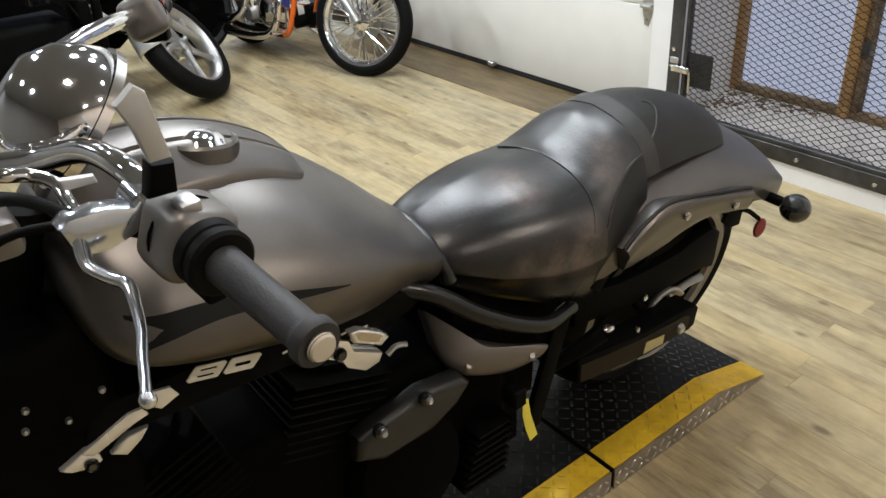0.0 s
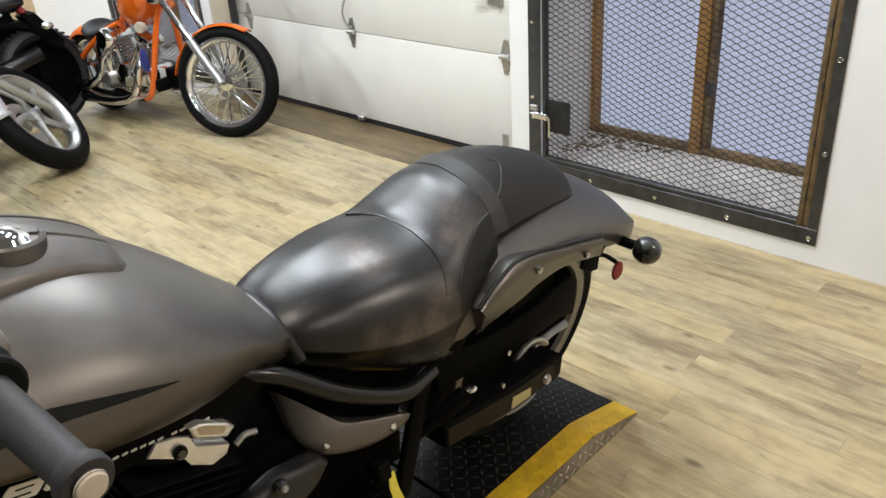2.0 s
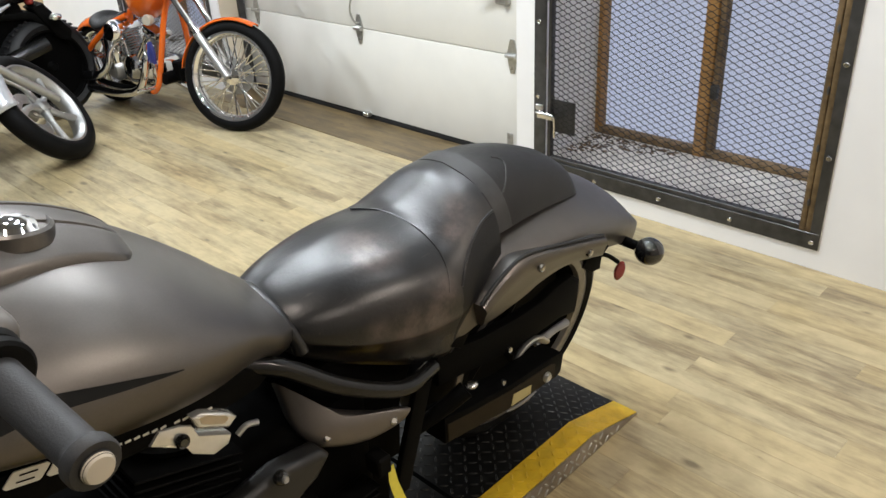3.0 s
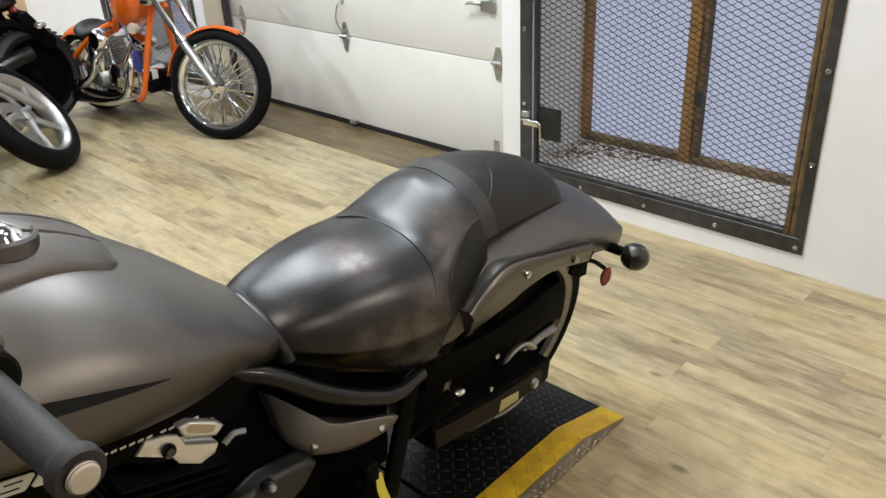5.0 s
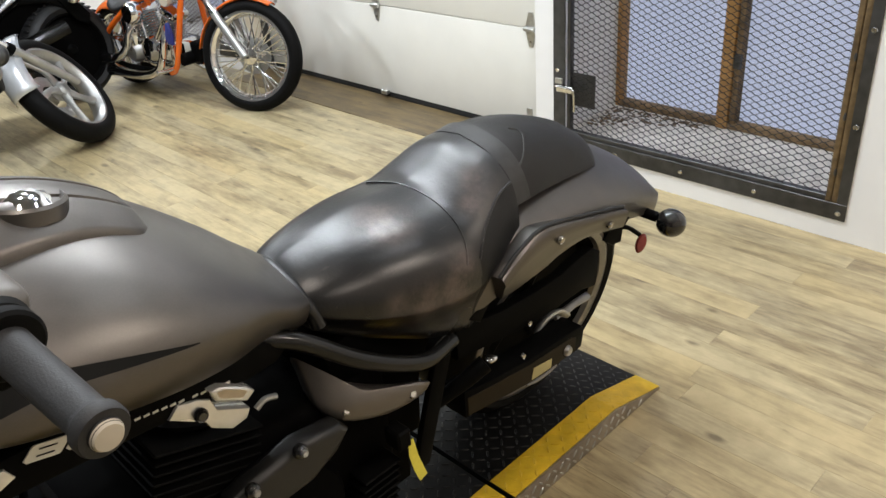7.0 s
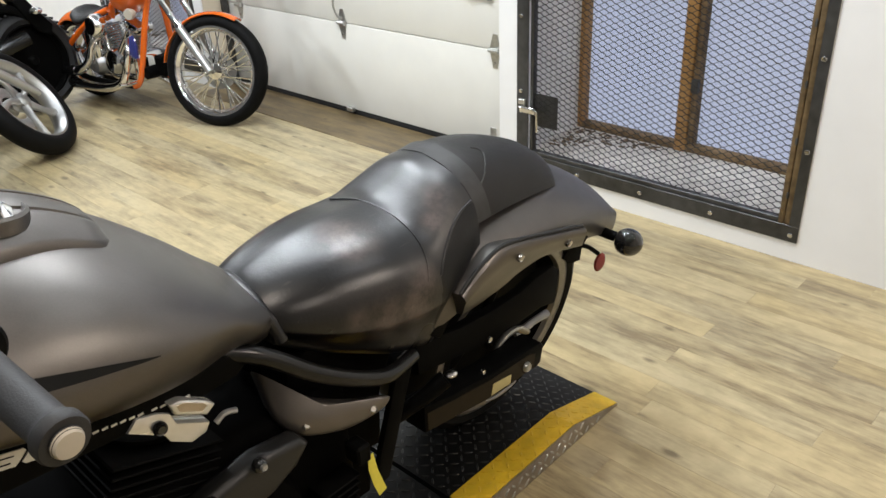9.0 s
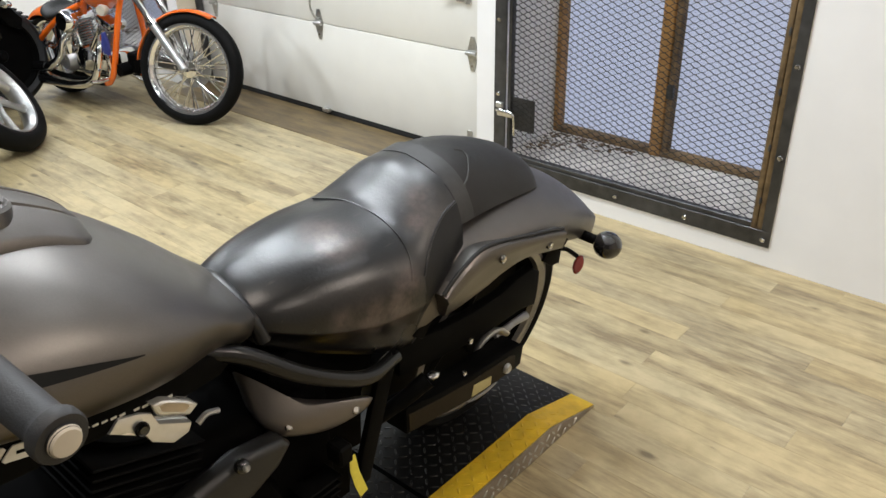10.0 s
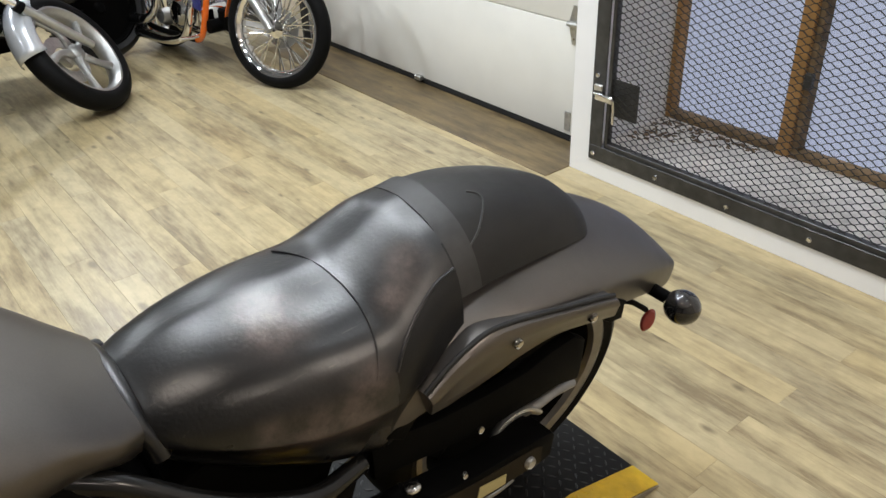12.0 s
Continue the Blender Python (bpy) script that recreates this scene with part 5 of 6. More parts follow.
def flank_at(rows, x, z, lift, tuck):
    """A point of a leaning flank's skin at x and height z on the rider's left."""
    q = row_at(rows, x)
    zu = z
    for _ in range(8):
        rise = max(0.0, (zu - q[3]) / (q[1] - q[3]))
        v = q[2] * math.sqrt(max(0.0, 1 - rise ** 2)) if rise > 0 else q[2] * (1 - tuck * ((q[3] - zu) / (q[3] - q[4])) ** 2)
        zu = z + LEAN * v * rise
    return Vector((x, CY - v - lift, z + lift * 0.5))


SEAM_FRONT = [(1.060, -0.07), (1.072, -0.045), (1.083, -0.012), (1.091, 0.022), (1.096, 0.073), (1.094, 0.120), (1.087, 0.150), (1.078, 0.166), (1.07, 0.1735)]
SEAM_SIDE = [(1.241, 0.128), (1.205, 0.134), (1.175, 0.142), (1.15, 0.151), (1.13, 0.160), (1.114, 0.168), (1.102, 0.174)]


# ---- tread plate stand under the cruiser ----
def build_stand():
    y0, y1, z = CY - 0.155, CY + 0.445, 0.062
    for name, xa, xb, ramp in (("a", 1.195, 1.805, True), ("b", -0.95, 1.183, False)):
        st = thing("tread_stand", Matrix.Translation(((xa + xb) / 2, (y0 + y1) / 2, 0)), "black tread plate stand with worn yellow edges" + (", sloped end piece" if ramp else ", long middle piece"), "stand", "stand pieces")
        yw = 0.075
        prof = [(xa, 0.002), (xb, 0.002)] + ([(1.59, z)] if ramp else [(xb, z)]) + [(xa, z)]
        part("deck", slab(prof, "y", y0 + 0.004, y1 - 0.004, 0.002, 1), M_TREAD, st, "black tread plate deck", 20, True)
        for s in (1, -1):
            e0, e1 = (y0 + 0.004, y0 + 0.004 + yw) if s == 1 else (y1 - 0.004 - yw, y1 - 0.004)
            top = [(xa + 0.001, z + 0.0005), (xb - 0.001, z + 0.0005), (xb - 0.001, z + 0.0022), (xa + 0.001, z + 0.0022)]
            if ramp:
                top = [(xa + 0.001, z + 0.0005), (1.59, z + 0.0005), (xb - 0.004, 0.0035), (xb, 0.0045), (1.59, z + 0.0022), (xa + 0.001, z + 0.0022)]
            part("yellow_edge", slab(top, "y", e0, e1), M_YELLOW, st, "worn yellow edge strip", 0, True)
            ys = (y0, y0 + 0.0035) if s == 1 else (y1 - 0.0035, y1)
            part("side_plate", slab([(p[0], p[1]) for p in prof], "y", *ys), M_BARETREAD, st, "bare metal tread side", 0, True)
        # raised lozenges of the tread
        bm, by, bs = bmesh.new(), bmesh.new(), bmesh.new()
        def lug(bm2, m):
            ring = [(0.0115, 0), (0.006, 0.0028), (-0.006, 0.0028), (-0.0115, 0), (-0.006, -0.0028), (0.006, -0.0028)]
            lo = [bm2.verts.new(m @ Vector((a, b, 0))) for a, b in ring]
            hi = [bm2.verts.new(m @ Vector((a * 0.75, b * 0.55, 0.0021))) for a, b in ring]
            bm2.faces.new(hi)
            for i in range(6):
                bm2.faces.new((lo[i], lo[(i + 1) % 6], hi[(i + 1) % 6], hi[i]))
        pitch = 0.026
        nx = int((xb - xa) / pitch)
        for i in range(nx):
            for j in range(23):
                x, y = xa + 0.012 + i * pitch, y0 + 0.014 + j * pitch
                if xa < 0.3 and x < 0.3:
                    continue
                yellow = y < y0 + yw + 0.004 or y > y1 - yw - 0.004
                zz = z + (0.0022 if yellow else 0.0)
                tilt = 0
                if ramp and x > 1.585:
                    tilt = math.degrees(math.atan2(z, xb - 1.59))
                    zz = (xb - x) / (xb - 1.59) * z + (0.0022 if yellow else 0.0)
                m = Matrix.Translation((x, y, zz)) @ pose(0, 0, 0, 0, tilt, 0) @ pose(0, 0, 0, 0, 0, 45 if (i + j) % 2 else -45)
                lug(by if yellow else bm, m)
            for j in range(2):
                x, zz = xa + 0.012 + i * pitch, 0.014 + j * pitch
                if ramp and x > 1.57 and zz > (xb - x) / (xb - 1.59) * z - 0.012:
                    continue
                for yy, s in ((y0, 90), (y1, -90)):
                    lug(bs, Matrix.Translation((x, yy, zz)) @ pose(0, 0, 0, s, 0, 0) @ pose(0, 0, 0, 0, 0, 45 if (i + j) % 2 else -45))
        for q, mt, nm in ((bm, M_LUG, "tread_relief"), (by, M_YELLOW, "edge_relief"), (bs, M_ZINC, "side_relief")):
            tagged(part(nm, q, mt, st, "", 0, True), kind="stuff")


build_cruiser()
build_stand()


# ---- the orange chopper by the garage door ----
def build_chopper():
    a, b = Vector((2.32, 5.50, 0)), Vector((2.55, 3.90, 0))
    d = (b - a).normalized()
    m = Matrix.Translation(a) @ Matrix(((d.x, -d.y, 0, 0), (d.y, d.x, 0, 0), (0, 0, 1, 0), (0, 0, 0, 1)))
    bike = thing("chopper", m, "orange rigid chopper motorcycle with chrome engine and spoked front wheel", "motorcycle")
    P = lambda name, bm, mat, label="", parent=None, smooth=35: part(name, bm, mat, parent or bike, label, smooth)
    inv = m.inverted()
    # wheels
    n = Vector((-0.86, -0.47, 0.20)).normalized()
    up = (Vector((0, 0, 1)) - n * n.z).normalized()
    hub = inv @ (Vector((2.495, 3.925, 0)) + up * 0.30)
    ax = inv.to_3x3() @ n
    build_wheel(bike, hub, ax, 0.305, 0.046, 0.243, 40, M_RUBBER, M_CHROME, False, "wire")
    for s in (1, -1):
        P("hub_flange", lathe([(0.012, -0.006), (0.044, -0.005), (0.046, 0.0), (0.044, 0.005), (0.03, 0.012), (0.012, 0.022)], turn_to(hub + ax * (0.024 * s), ax * s), 32), M_CHROME, "polished hub flange")
    P("brake_disc", lathe([(0.05, 0), (0.10, 0), (0.10, 0.004), (0.05, 0.004)], turn_to(hub - ax * 0.035, ax), 36, True), M_ALLOY)
    build_wheel(bike, (0.40, 0, 0.262), (0, -1, 0), 0.262, 0.085, 0.19, 5, M_RUBBER, M_CHROME, False)
    # frame
    for s in (1, -1):
        P("frame_tube", tube([(1.13, 0.02 * s, 0.70), (1.11, 0.07 * s, 0.55), (1.05, 0.12 * s, 0.26), (1.0, 0.125 * s, 0.18), (0.96, 0.125 * s, 0.16)], 0.017), M_ORANGE, "orange frame tube")
        # Lower run of the orange frame, coloured black so it hardly shows.
        P("lower_rail", tube([(0.96, 0.125 * s, 0.16), (0.80, 0.125 * s, 0.155), (0.45, 0.13 * s, 0.165), (0.30, 0.135 * s, 0.25)], 0.0165), M_BLACK, "lower rail of the orange frame, blackened to recede")
        P("frame_tube", tube([(0.74, 0.05 * s, 0.575), (0.62, 0.09 * s, 0.52), (0.45, 0.125 * s, 0.40), (0.28, 0.135 * s, 0.27)], 0.017), M_ORANGE, "orange frame tube")
    P("frame_tube", tube([(1.16, 0, 0.82), (1.0, 0, 0.75), (0.80, 0, 0.63), (0.70, 0, 0.56), (0.66, 0, 0.30)], 0.02), M_ORANGE, "orange backbone tube")
    P("headstock", rod((1.20, 0, 0.68), (1.09, 0, 0.86), 0.03), M_ORANGE)
    # tank: tall rounded drop
    rings = []
    for t, w, h, zc in ((0.0, 0.01, 0.02, 0.66), (0.04, 0.07, 0.09, 0.675), (0.12, 0.10, 0.14, 0.695), (0.25, 0.115, 0.158, 0.725), (0.34, 0.115, 0.135, 0.765), (0.385, 0.08, 0.095, 0.785), (0.40, 0.02, 0.03, 0.79)):
        x = 0.76 + t * 0.82
        rings.append([(x, w * math.copysign(abs(math.cos(k)) ** 0.8, math.cos(k)), zc + h * math.copysign(abs(math.sin(k)) ** 0.8, math.sin(k))) for k in (2 * math.pi * j / 28 for j in range(28))])
    tank = P("fuel_tank", loft([[Vector(p) for p in r] for r in rings]), M_ORANGE, "glossy orange teardrop tank")
    P("tank_badge", ball((0.83, -0.085, 0.73), 0.028, 0.8, 0.25, 1.0), M_GREYBODY, "grey tank badge", tank)
    # seat and rear fender
    P("seat", flank_local([(0.40, 0.56, 0.07, 0.525, 0.505), (0.43, 0.57, 0.115, 0.515, 0.485), (0.50, 0.545, 0.13, 0.495, 0.47), (0.58, 0.55, 0.115, 0.515, 0.49), (0.66, 0.585, 0.07, 0.56, 0.54), (0.68, 0.59, 0.03, 0.57, 0.56)]), M_VINYL, "black solo seat")
    arcs = []
    for k in range(15):
        ang = radians(195 - k * 8.5)
        r = 0.283
        cx, cz = 0.40 + r * math.cos(ang), 0.262 + r * math.sin(ang)
        w = 0.11
        ring = []
        for j in range(9):
            v = -w + 2 * w * j / 8
            drop = 0.05 * abs(v / w) ** 3
            ring.append((cx - drop * math.cos(ang), v, cz - drop * math.sin(ang)))
        arcs.append(ring)
    fbm = loft(arcs, caps=False, closed=False)
    fen = P("rear_fender", fbm, M_ORANGE, "orange rear fender")
    fen.modifiers.new("thick", "SOLIDIFY").thickness = 0.006
    P("side_panel", slab([(0.50, 0.20), (0.58, 0.19), (0.60, 0.34), (0.56, 0.44), (0.50, 0.40)], "y", -0.085, -0.06, 0.008), M_ORANGE, "orange side panel")
    P("side_panel", slab([(0.24, 0.22), (0.30, 0.20), (0.335, 0.33), (0.30, 0.41), (0.25, 0.36)], "y", -0.125, -0.105, 0.008), M_ORANGE, "orange frame gusset")
    P("silencer_end", tube([(0.12, -0.205, 0.20), (0.34, -0.205, 0.205), (0.52, -0.203, 0.225)], [0.033, 0.033, 0.029], 16), M_SATIN, "black silencer sleeve")
    P("silencer_end", tube([(0.16, -0.20, 0.135), (0.36, -0.20, 0.137), (0.54, -0.20, 0.14)], [0.034, 0.034, 0.030], 16), M_SATIN, "black silencer sleeve")
    P("oil_tank", lathe([(0, 0.12), (0.05, 0.115), (0.065, 0.09), (0.065, -0.10), (0, -0.11)], turn_to((0.60, -0.08, 0.36), (0.1, 0, 1)), 28), M_CHROME, "chrome oil tank")
    # engine
    eng = P("engine_case", box(0.58, 0.98, -0.10, 0.10, 0.17, 0.34, 0.03, 3), M_CHROME, "chrome V-twin engine")
    P("cam_cover", lathe([(0, 0.05), (0.05, 0.048), (0.085, 0.03), (0.095, 0.0)], turn_to((0.80, -0.10, 0.27), (0, -1, 0)), 32), M_CHROME, "", eng)
    P("gearbox", lathe([(0, 0.06), (0.05, 0.055), (0.07, 0.03), (0.075, -0.05)], turn_to((0.60, -0.08, 0.25), (0, -1, 0)), 28), M_ALLOY, "", eng)
    for s, x0 in ((1, 0.86), (-1, 0.72)):
        mm = Matrix.Translation((x0, 0, 0.30)) @ pose(0, 0, 0, 0, 22 * s, 0)
        for k in range(9):
            P("cooling_fin", lathe([(0, 0), (0.072, 0), (0.074, 0.003), (0.072, 0.006), (0, 0.006)], mm @ Matrix.Translation((0, 0, 0.03 + k * 0.016)), 24), M_CHROME, "", eng)
        P("cylinder", lathe([(0, 0), (0.055, 0), (0.055, 0.19), (0, 0.19)], mm, 24), M_GREYBODY, "", eng)
        P("rocker_box", boxed(mm @ Matrix.Translation((0, 0, 0.205)), 0.065, 0.06, 0.028, 0.014), M_CHROME, "chrome rocker cover", eng)
        P("pushrod_tube", rod(tuple(mm @ Vector((0, -0.075, 0.19))), (0.79 + 0.02 * s, -0.11, 0.30), 0.010), M_CHROME, "", eng)
        P("pushrod_tube", rod(tuple(mm @ Vector((0.03, -0.075, 0.19))), (0.80 + 0.03 * s, -0.11, 0.30), 0.010), M_CHROME, "", eng)
    P("air_cleaner", lathe([(0, 0.05), (0.05, 0.045), (0.068, 0.02), (0.07, -0.02), (0, -0.03)], turn_to((0.70, -0.12, 0.49), (0, -1, 0.1)), 32), M_CHROME, "round chrome air cleaner", eng)
    P("exhaust_pipe", tube([(0.94, -0.09, 0.42), (0.98, -0.14, 0.36), (0.92, -0.17, 0.20), (0.80, -0.20, 0.15), (0.55, -0.20, 0.14), (0.16, -0.20, 0.135)], [0.021, 0.021, 0.024, 0.026, 0.031, 0.031]), M_CHROME, "chrome exhaust pipe")
    P("exhaust_pipe", tube([(0.66, -0.09, 0.42), (0.64, -0.14, 0.38), (0.61, -0.17, 0.28), (0.55, -0.20, 0.23), (0.40, -0.205, 0.205), (0.12, -0.205, 0.20)], [0.021, 0.021, 0.024, 0.026, 0.030, 0.030]), M_CHROME, "chrome exhaust pipe")
    P("forward_peg", tube([(1.0, -0.10, 0.20), (1.02, -0.2, 0.20), (1.03, -0.27, 0.21)], 0.012), M_CHROME)
    P("horn", lathe([(0, 0.02), (0.028, 0.018), (0.032, 0.0), (0.022, -0.03), (0, -0.04)], turn_to((1.02, -0.10, 0.58), (0.3, -1, 0)), 24), M_CREAM, "cream horn cover")
    P("rag", slab([(1.0, 0.34), (1.045, 0.335), (1.055, 0.40), (1.035, 0.465), (1.01, 0.46), (0.99, 0.39)], "y", -0.135, -0.115, 0.008), M_BLUE, "dark blue cloth hanging")
    P("oil_filter", lathe([(0, 0.06), (0.035, 0.055), (0.038, -0.05), (0, -0.055)], turn_to((1.08, -0.06, 0.25), (0, -1, 0)), 24), M_BLACK)
    P("regulator", box(1.08, 1.16, -0.05, 0.05, 0.22, 0.34, 0.01), M_BLACK)
    # fork, headlight, bars
    top = Vector((1.05, 0, 0.955))
    for s in (1, -1):
        off = ax * (0.075 * s)
        lo, hi = hub + off, top + Vector((0.0, -0.085 * s, 0))
        mid = lo.lerp(hi, 0.36)
        slider = P("fork_slider", tube([tuple(lo), tuple(lo.lerp(mid, 0.5)), tuple(mid)], [0.021, 0.024, 0.025]), M_ALLOY, "polished fork slider")
        P("fork_tube", rod(tuple(mid), tuple(hi), 0.017), M_CHROME, "chrome fork tube")
        P("slider_cap", rod(tuple(lo.lerp(hi, 0.34)), tuple(lo.lerp(hi, 0.375)), 0.029), M_CHROME, "", slider)
    P("fork_clamp", box(1.05, 1.14, -0.11, 0.11, 0.87, 0.90, 0.008), M_CHROME, "chrome fork clamp")
    P("fork_clamp", box(1.14, 1.22, -0.11, 0.11, 0.72, 0.75, 0.008), M_CHROME, "chrome fork clamp")
    arcs = []
    back = up.cross(n)
    upl, bl = inv.to_3x3() @ up, inv.to_3x3() @ back
    for k in range(14):
        ang = radians(62 + k * 8.5)
        rad = bl * math.cos(ang) + upl * math.sin(ang)
        c = hub + rad * 0.322
        arcs.append([c + ax * v - rad * (0.025 * abs(v / 0.05) ** 3) for v in (-0.042 + 0.0105 * j for j in range(9))])
    ff = P("front_fender", loft(arcs, caps=False, closed=False), M_ORANGE, "orange front fender")
    ff.modifiers.new("thick", "SOLIDIFY").thickness = 0.005
    light = P("headlight", lathe([(0, 0.055), (0.05, 0.05), (0.066, 0.04), (0.068, 0.03), (0.055, -0.03), (0.025, -0.07), (0, -0.075)], turn_to((1.31, -0.02, 0.845), (0.75, -0.65, 0)), 36), M_CHROME, "chrome bullet headlight")
    P("headlight_arm", rod((1.15, 0, 0.80), (1.28, -0.01, 0.83), 0.014), M_CHROME, "", light)
    P("marker_lamp", ball((1.22, -0.12, 0.80), 0.028, 1.1), M_CHROME, "small chrome marker lamp")
    bar = P("handlebar", tube([(0.985, -0.36, 0.978), (1.03, -0.34, 0.985), (1.08, -0.28, 0.99), (1.10, -0.2, 0.985), (1.09, -0.10, 0.98), (1.06, 0.0, 0.985), (1.07, 0.10, 0.99), (1.12, 0.24, 1.03), (1.10, 0.33, 1.05), (1.02, 0.42, 1.04)], 0.012), M_CHROME, "chrome pullback handlebar")
    P("grip", tube([(0.94, -0.37, 0.97), (0.98, -0.36, 0.977), (1.04, -0.335, 0.985)], 0.017), M_GREYBODY, "grey ribbed grip", bar)
    P("lever", tube([(1.10, -0.30, 0.99), (1.08, -0.36, 0.97), (1.02, -0.40, 0.955)], 0.008), M_CHROME, "", bar)
    P("mirror", ball((1.08, -0.25, 1.10), 0.045, 1.0, 0.35, 0.6), M_CHROME, "chrome mirror", bar)
    P("mirror_stem", tube([(1.09, -0.24, 0.99), (1.07, -0.25, 1.04), (1.08, -0.25, 1.09)], 0.006), M_CHROME, "", bar)
    P("mirror_stem", tube([(1.12, 0.24, 1.03), (1.16, 0.22, 0.98), (1.18, 0.18, 1.08)], 0.006), M_CHROME, "", bar)
    P("side_stand", tube([(0.86, 0.10, 0.16), (0.90, 0.17, 0.09), (0.92, 0.24, 0.012)], [0.012, 0.012, 0.014]), M_CHROME, "chrome side stand")
    return bike


def flank_local(rows):
    rings = []
    for q in spline(rows, 4):
        r = flank_ring(*q)
        rings.append([(p[0], CY - p[1], p[2]) for p in r])
    return loft(rings)


# ---- the silver-fendered cruiser in the row ----
def build_row_bike():
    bike = thing("motorcycle", Matrix.Translation((0.9, 4.45, 0)), "black cruiser motorcycle with silver front fender, front wheel turned", "motorcycle", "bikes in the row")
    P = lambda name, bm, mat, label="", parent=None, smooth=35: part(name, bm, mat, parent or bike, label, smooth, True)
    n = Vector((0.60, -0.54, 0.58)).normalized()
    up = (Vector((0, 0, 1)) - n * n.z).normalized()
    fwd = up.cross(n)
    if fwd.x < 0:
        fwd = -fwd
    hub = Vector((1.745, 4.25, 0.0)) + up * 0.318 + n * 0.03
    build_wheel(bike, hub, n, 0.322, 0.058, 0.243, 5, M_RUBBER, M_ALLOY, True)
    P("brake_disc", lathe([(0.07, 0), (0.13, 0), (0.13, 0.005), (0.07, 0.005)], turn_to(hub - n * 0.05, n), 36, True), M_ZINC, "steel brake disc")
    axis = (up * 0.80 - fwd * 0.60).normalized()
    for s in (1, -1):
        lo = hub + n * (0.085 * s) + fwd * 0.03
        mid, hi = lo + axis * 0.34, lo + axis * 0.85
        P("fork_slider", tube([tuple(lo - axis * 0.03), tuple(lo.lerp(mid, 0.4)), tuple(mid)], [0.019, 0.024, 0.025]), M_ALLOY, "brushed fork slider")
        P("dust_seal", rod(tuple(mid), tuple(mid + axis * 0.035), 0.029), M_BLACK)
        P("fork_tube", rod(tuple(mid), tuple(hi), 0.02), M_CHROME, "chrome fork tube")
        P("fork_cover", rod(tuple(mid + axis * 0.26), tuple(mid + axis * 0.34), 0.032), M_BLACK)
    arcs = []
    for k in range(16):
        ang = radians(72 + k * 6.2)
        rad = fwd * math.cos(ang) + up * math.sin(ang)
        c = hub + rad * 0.352
        w = 0.085 * min(1.0, 0.35 + k * 0.16)
        arcs.append([c + n * v - rad * (0.075 * min(1.0, k * 0.14) * abs(v / w) ** 2.4) for v in (w * (-1 + 0.25 * j) for j in range(9))])
    ff = P("front_fender", loft(arcs, caps=False, closed=False), M_SILVERPAINT, "silver painted front fender")
    ff.modifiers.new("thick", "SOLIDIFY").thickness = 0.005
    P("caliper", boxed(turn_to(hub + axis * 0.13 - fwd * 0.05 - n * 0.07, n), 0.03, 0.05, 0.025), M_BLACK)
    P("reflector", boxed(turn_to(hub + axis * 0.24 - n * 0.03 - fwd * 0.02, n), 0.014, 0.03, 0.008), M_AMBER, "amber fork reflector")
    head = hub + axis * 0.80
    P("clamp", boxed(turn_to(head - axis * 0.12, axis), 0.05, 0.12, 0.02), M_BLACK)
    P("headlight", lathe([(0, 0.08), (0.06, 0.07), (0.085, 0.03), (0.08, -0.05), (0, -0.09)], turn_to(head + fwd * 0.10 - axis * 0.04, fwd), 36), M_CHROME, "chrome headlight")
    P("handlebar", tube([tuple(head + n * 0.36 - fwd * 0.16 + axis * 0.16), tuple(head + n * 0.2 + axis * 0.17), tuple(head + axis * 0.10), tuple(head - n * 0.2 + axis * 0.17), tuple(head - n * 0.36 - fwd * 0.16 + axis * 0.16)], 0.013), M_CHROME, "chrome handlebar")
    # frame, radiator, engine, tank reaching back along the row
    P("radiator", box(1.13, 1.20, 4.30, 4.58, 0.24, 0.62, 0.02, 2), M_BLACK, "black radiator")
    for y in (4.32, 4.56):
        P("downtube", tube([(1.22, 4.44, 0.86), (1.23, y, 0.62), (1.20, y, 0.25), (1.10, y, 0.14), (0.80, y, 0.12)], 0.024), M_BLACK)
    P("engine", box(0.55, 1.10, 4.30, 4.60, 0.16, 0.56, 0.05, 3), M_BLACK, "black engine block")
    P("engine_cover", lathe([(0, 0.05), (0.07, 0.045), (0.10, 0.02), (0.105, -0.02)], turn_to((0.86, 4.30, 0.34), (0, -1, 0)), 32), M_CHROME, "chrome engine cover")
    P("fuel_tank", ball((0.92, 4.47, 0.80), 0.2, 1.5, 0.85, 0.75, 28), M_GLOSSBLACK, "black fuel tank")
    P("seat", ball((0.30, 4.50, 0.68), 0.2, 1.6, 0.8, 0.45, 24), M_VINYL, "black seat")
    build_wheel(bike, (0.0, 4.52, 0.315), (0.05, -1, 0.12), 0.315, 0.08, 0.22, 5, M_RUBBER, M_ALLOY, True)
    P("exhaust_pipe", tube([(1.0, 4.28, 0.42), (1.05, 4.24, 0.30), (0.85, 4.22, 0.20), (0.4, 4.22, 0.20), (-0.2, 4.24, 0.24)], [0.022, 0.022, 0.024, 0.034, 0.036]), M_CHROME, "chrome exhaust pipe")
    P("side_stand", tube([(0.80, 4.62, 0.14), (0.86, 4.72, 0.07), (0.88, 4.80, 0.012)], 0.012), M_BLACK)
    P("hose", tube([tuple(hub + axis * 0.25 - n * 0.07), tuple(hub + axis * 0.45 - n * 0.12 - fwd * 0.06), tuple(hub + axis * 0.7 - n * 0.06)], 0.006), M_RUBBER)


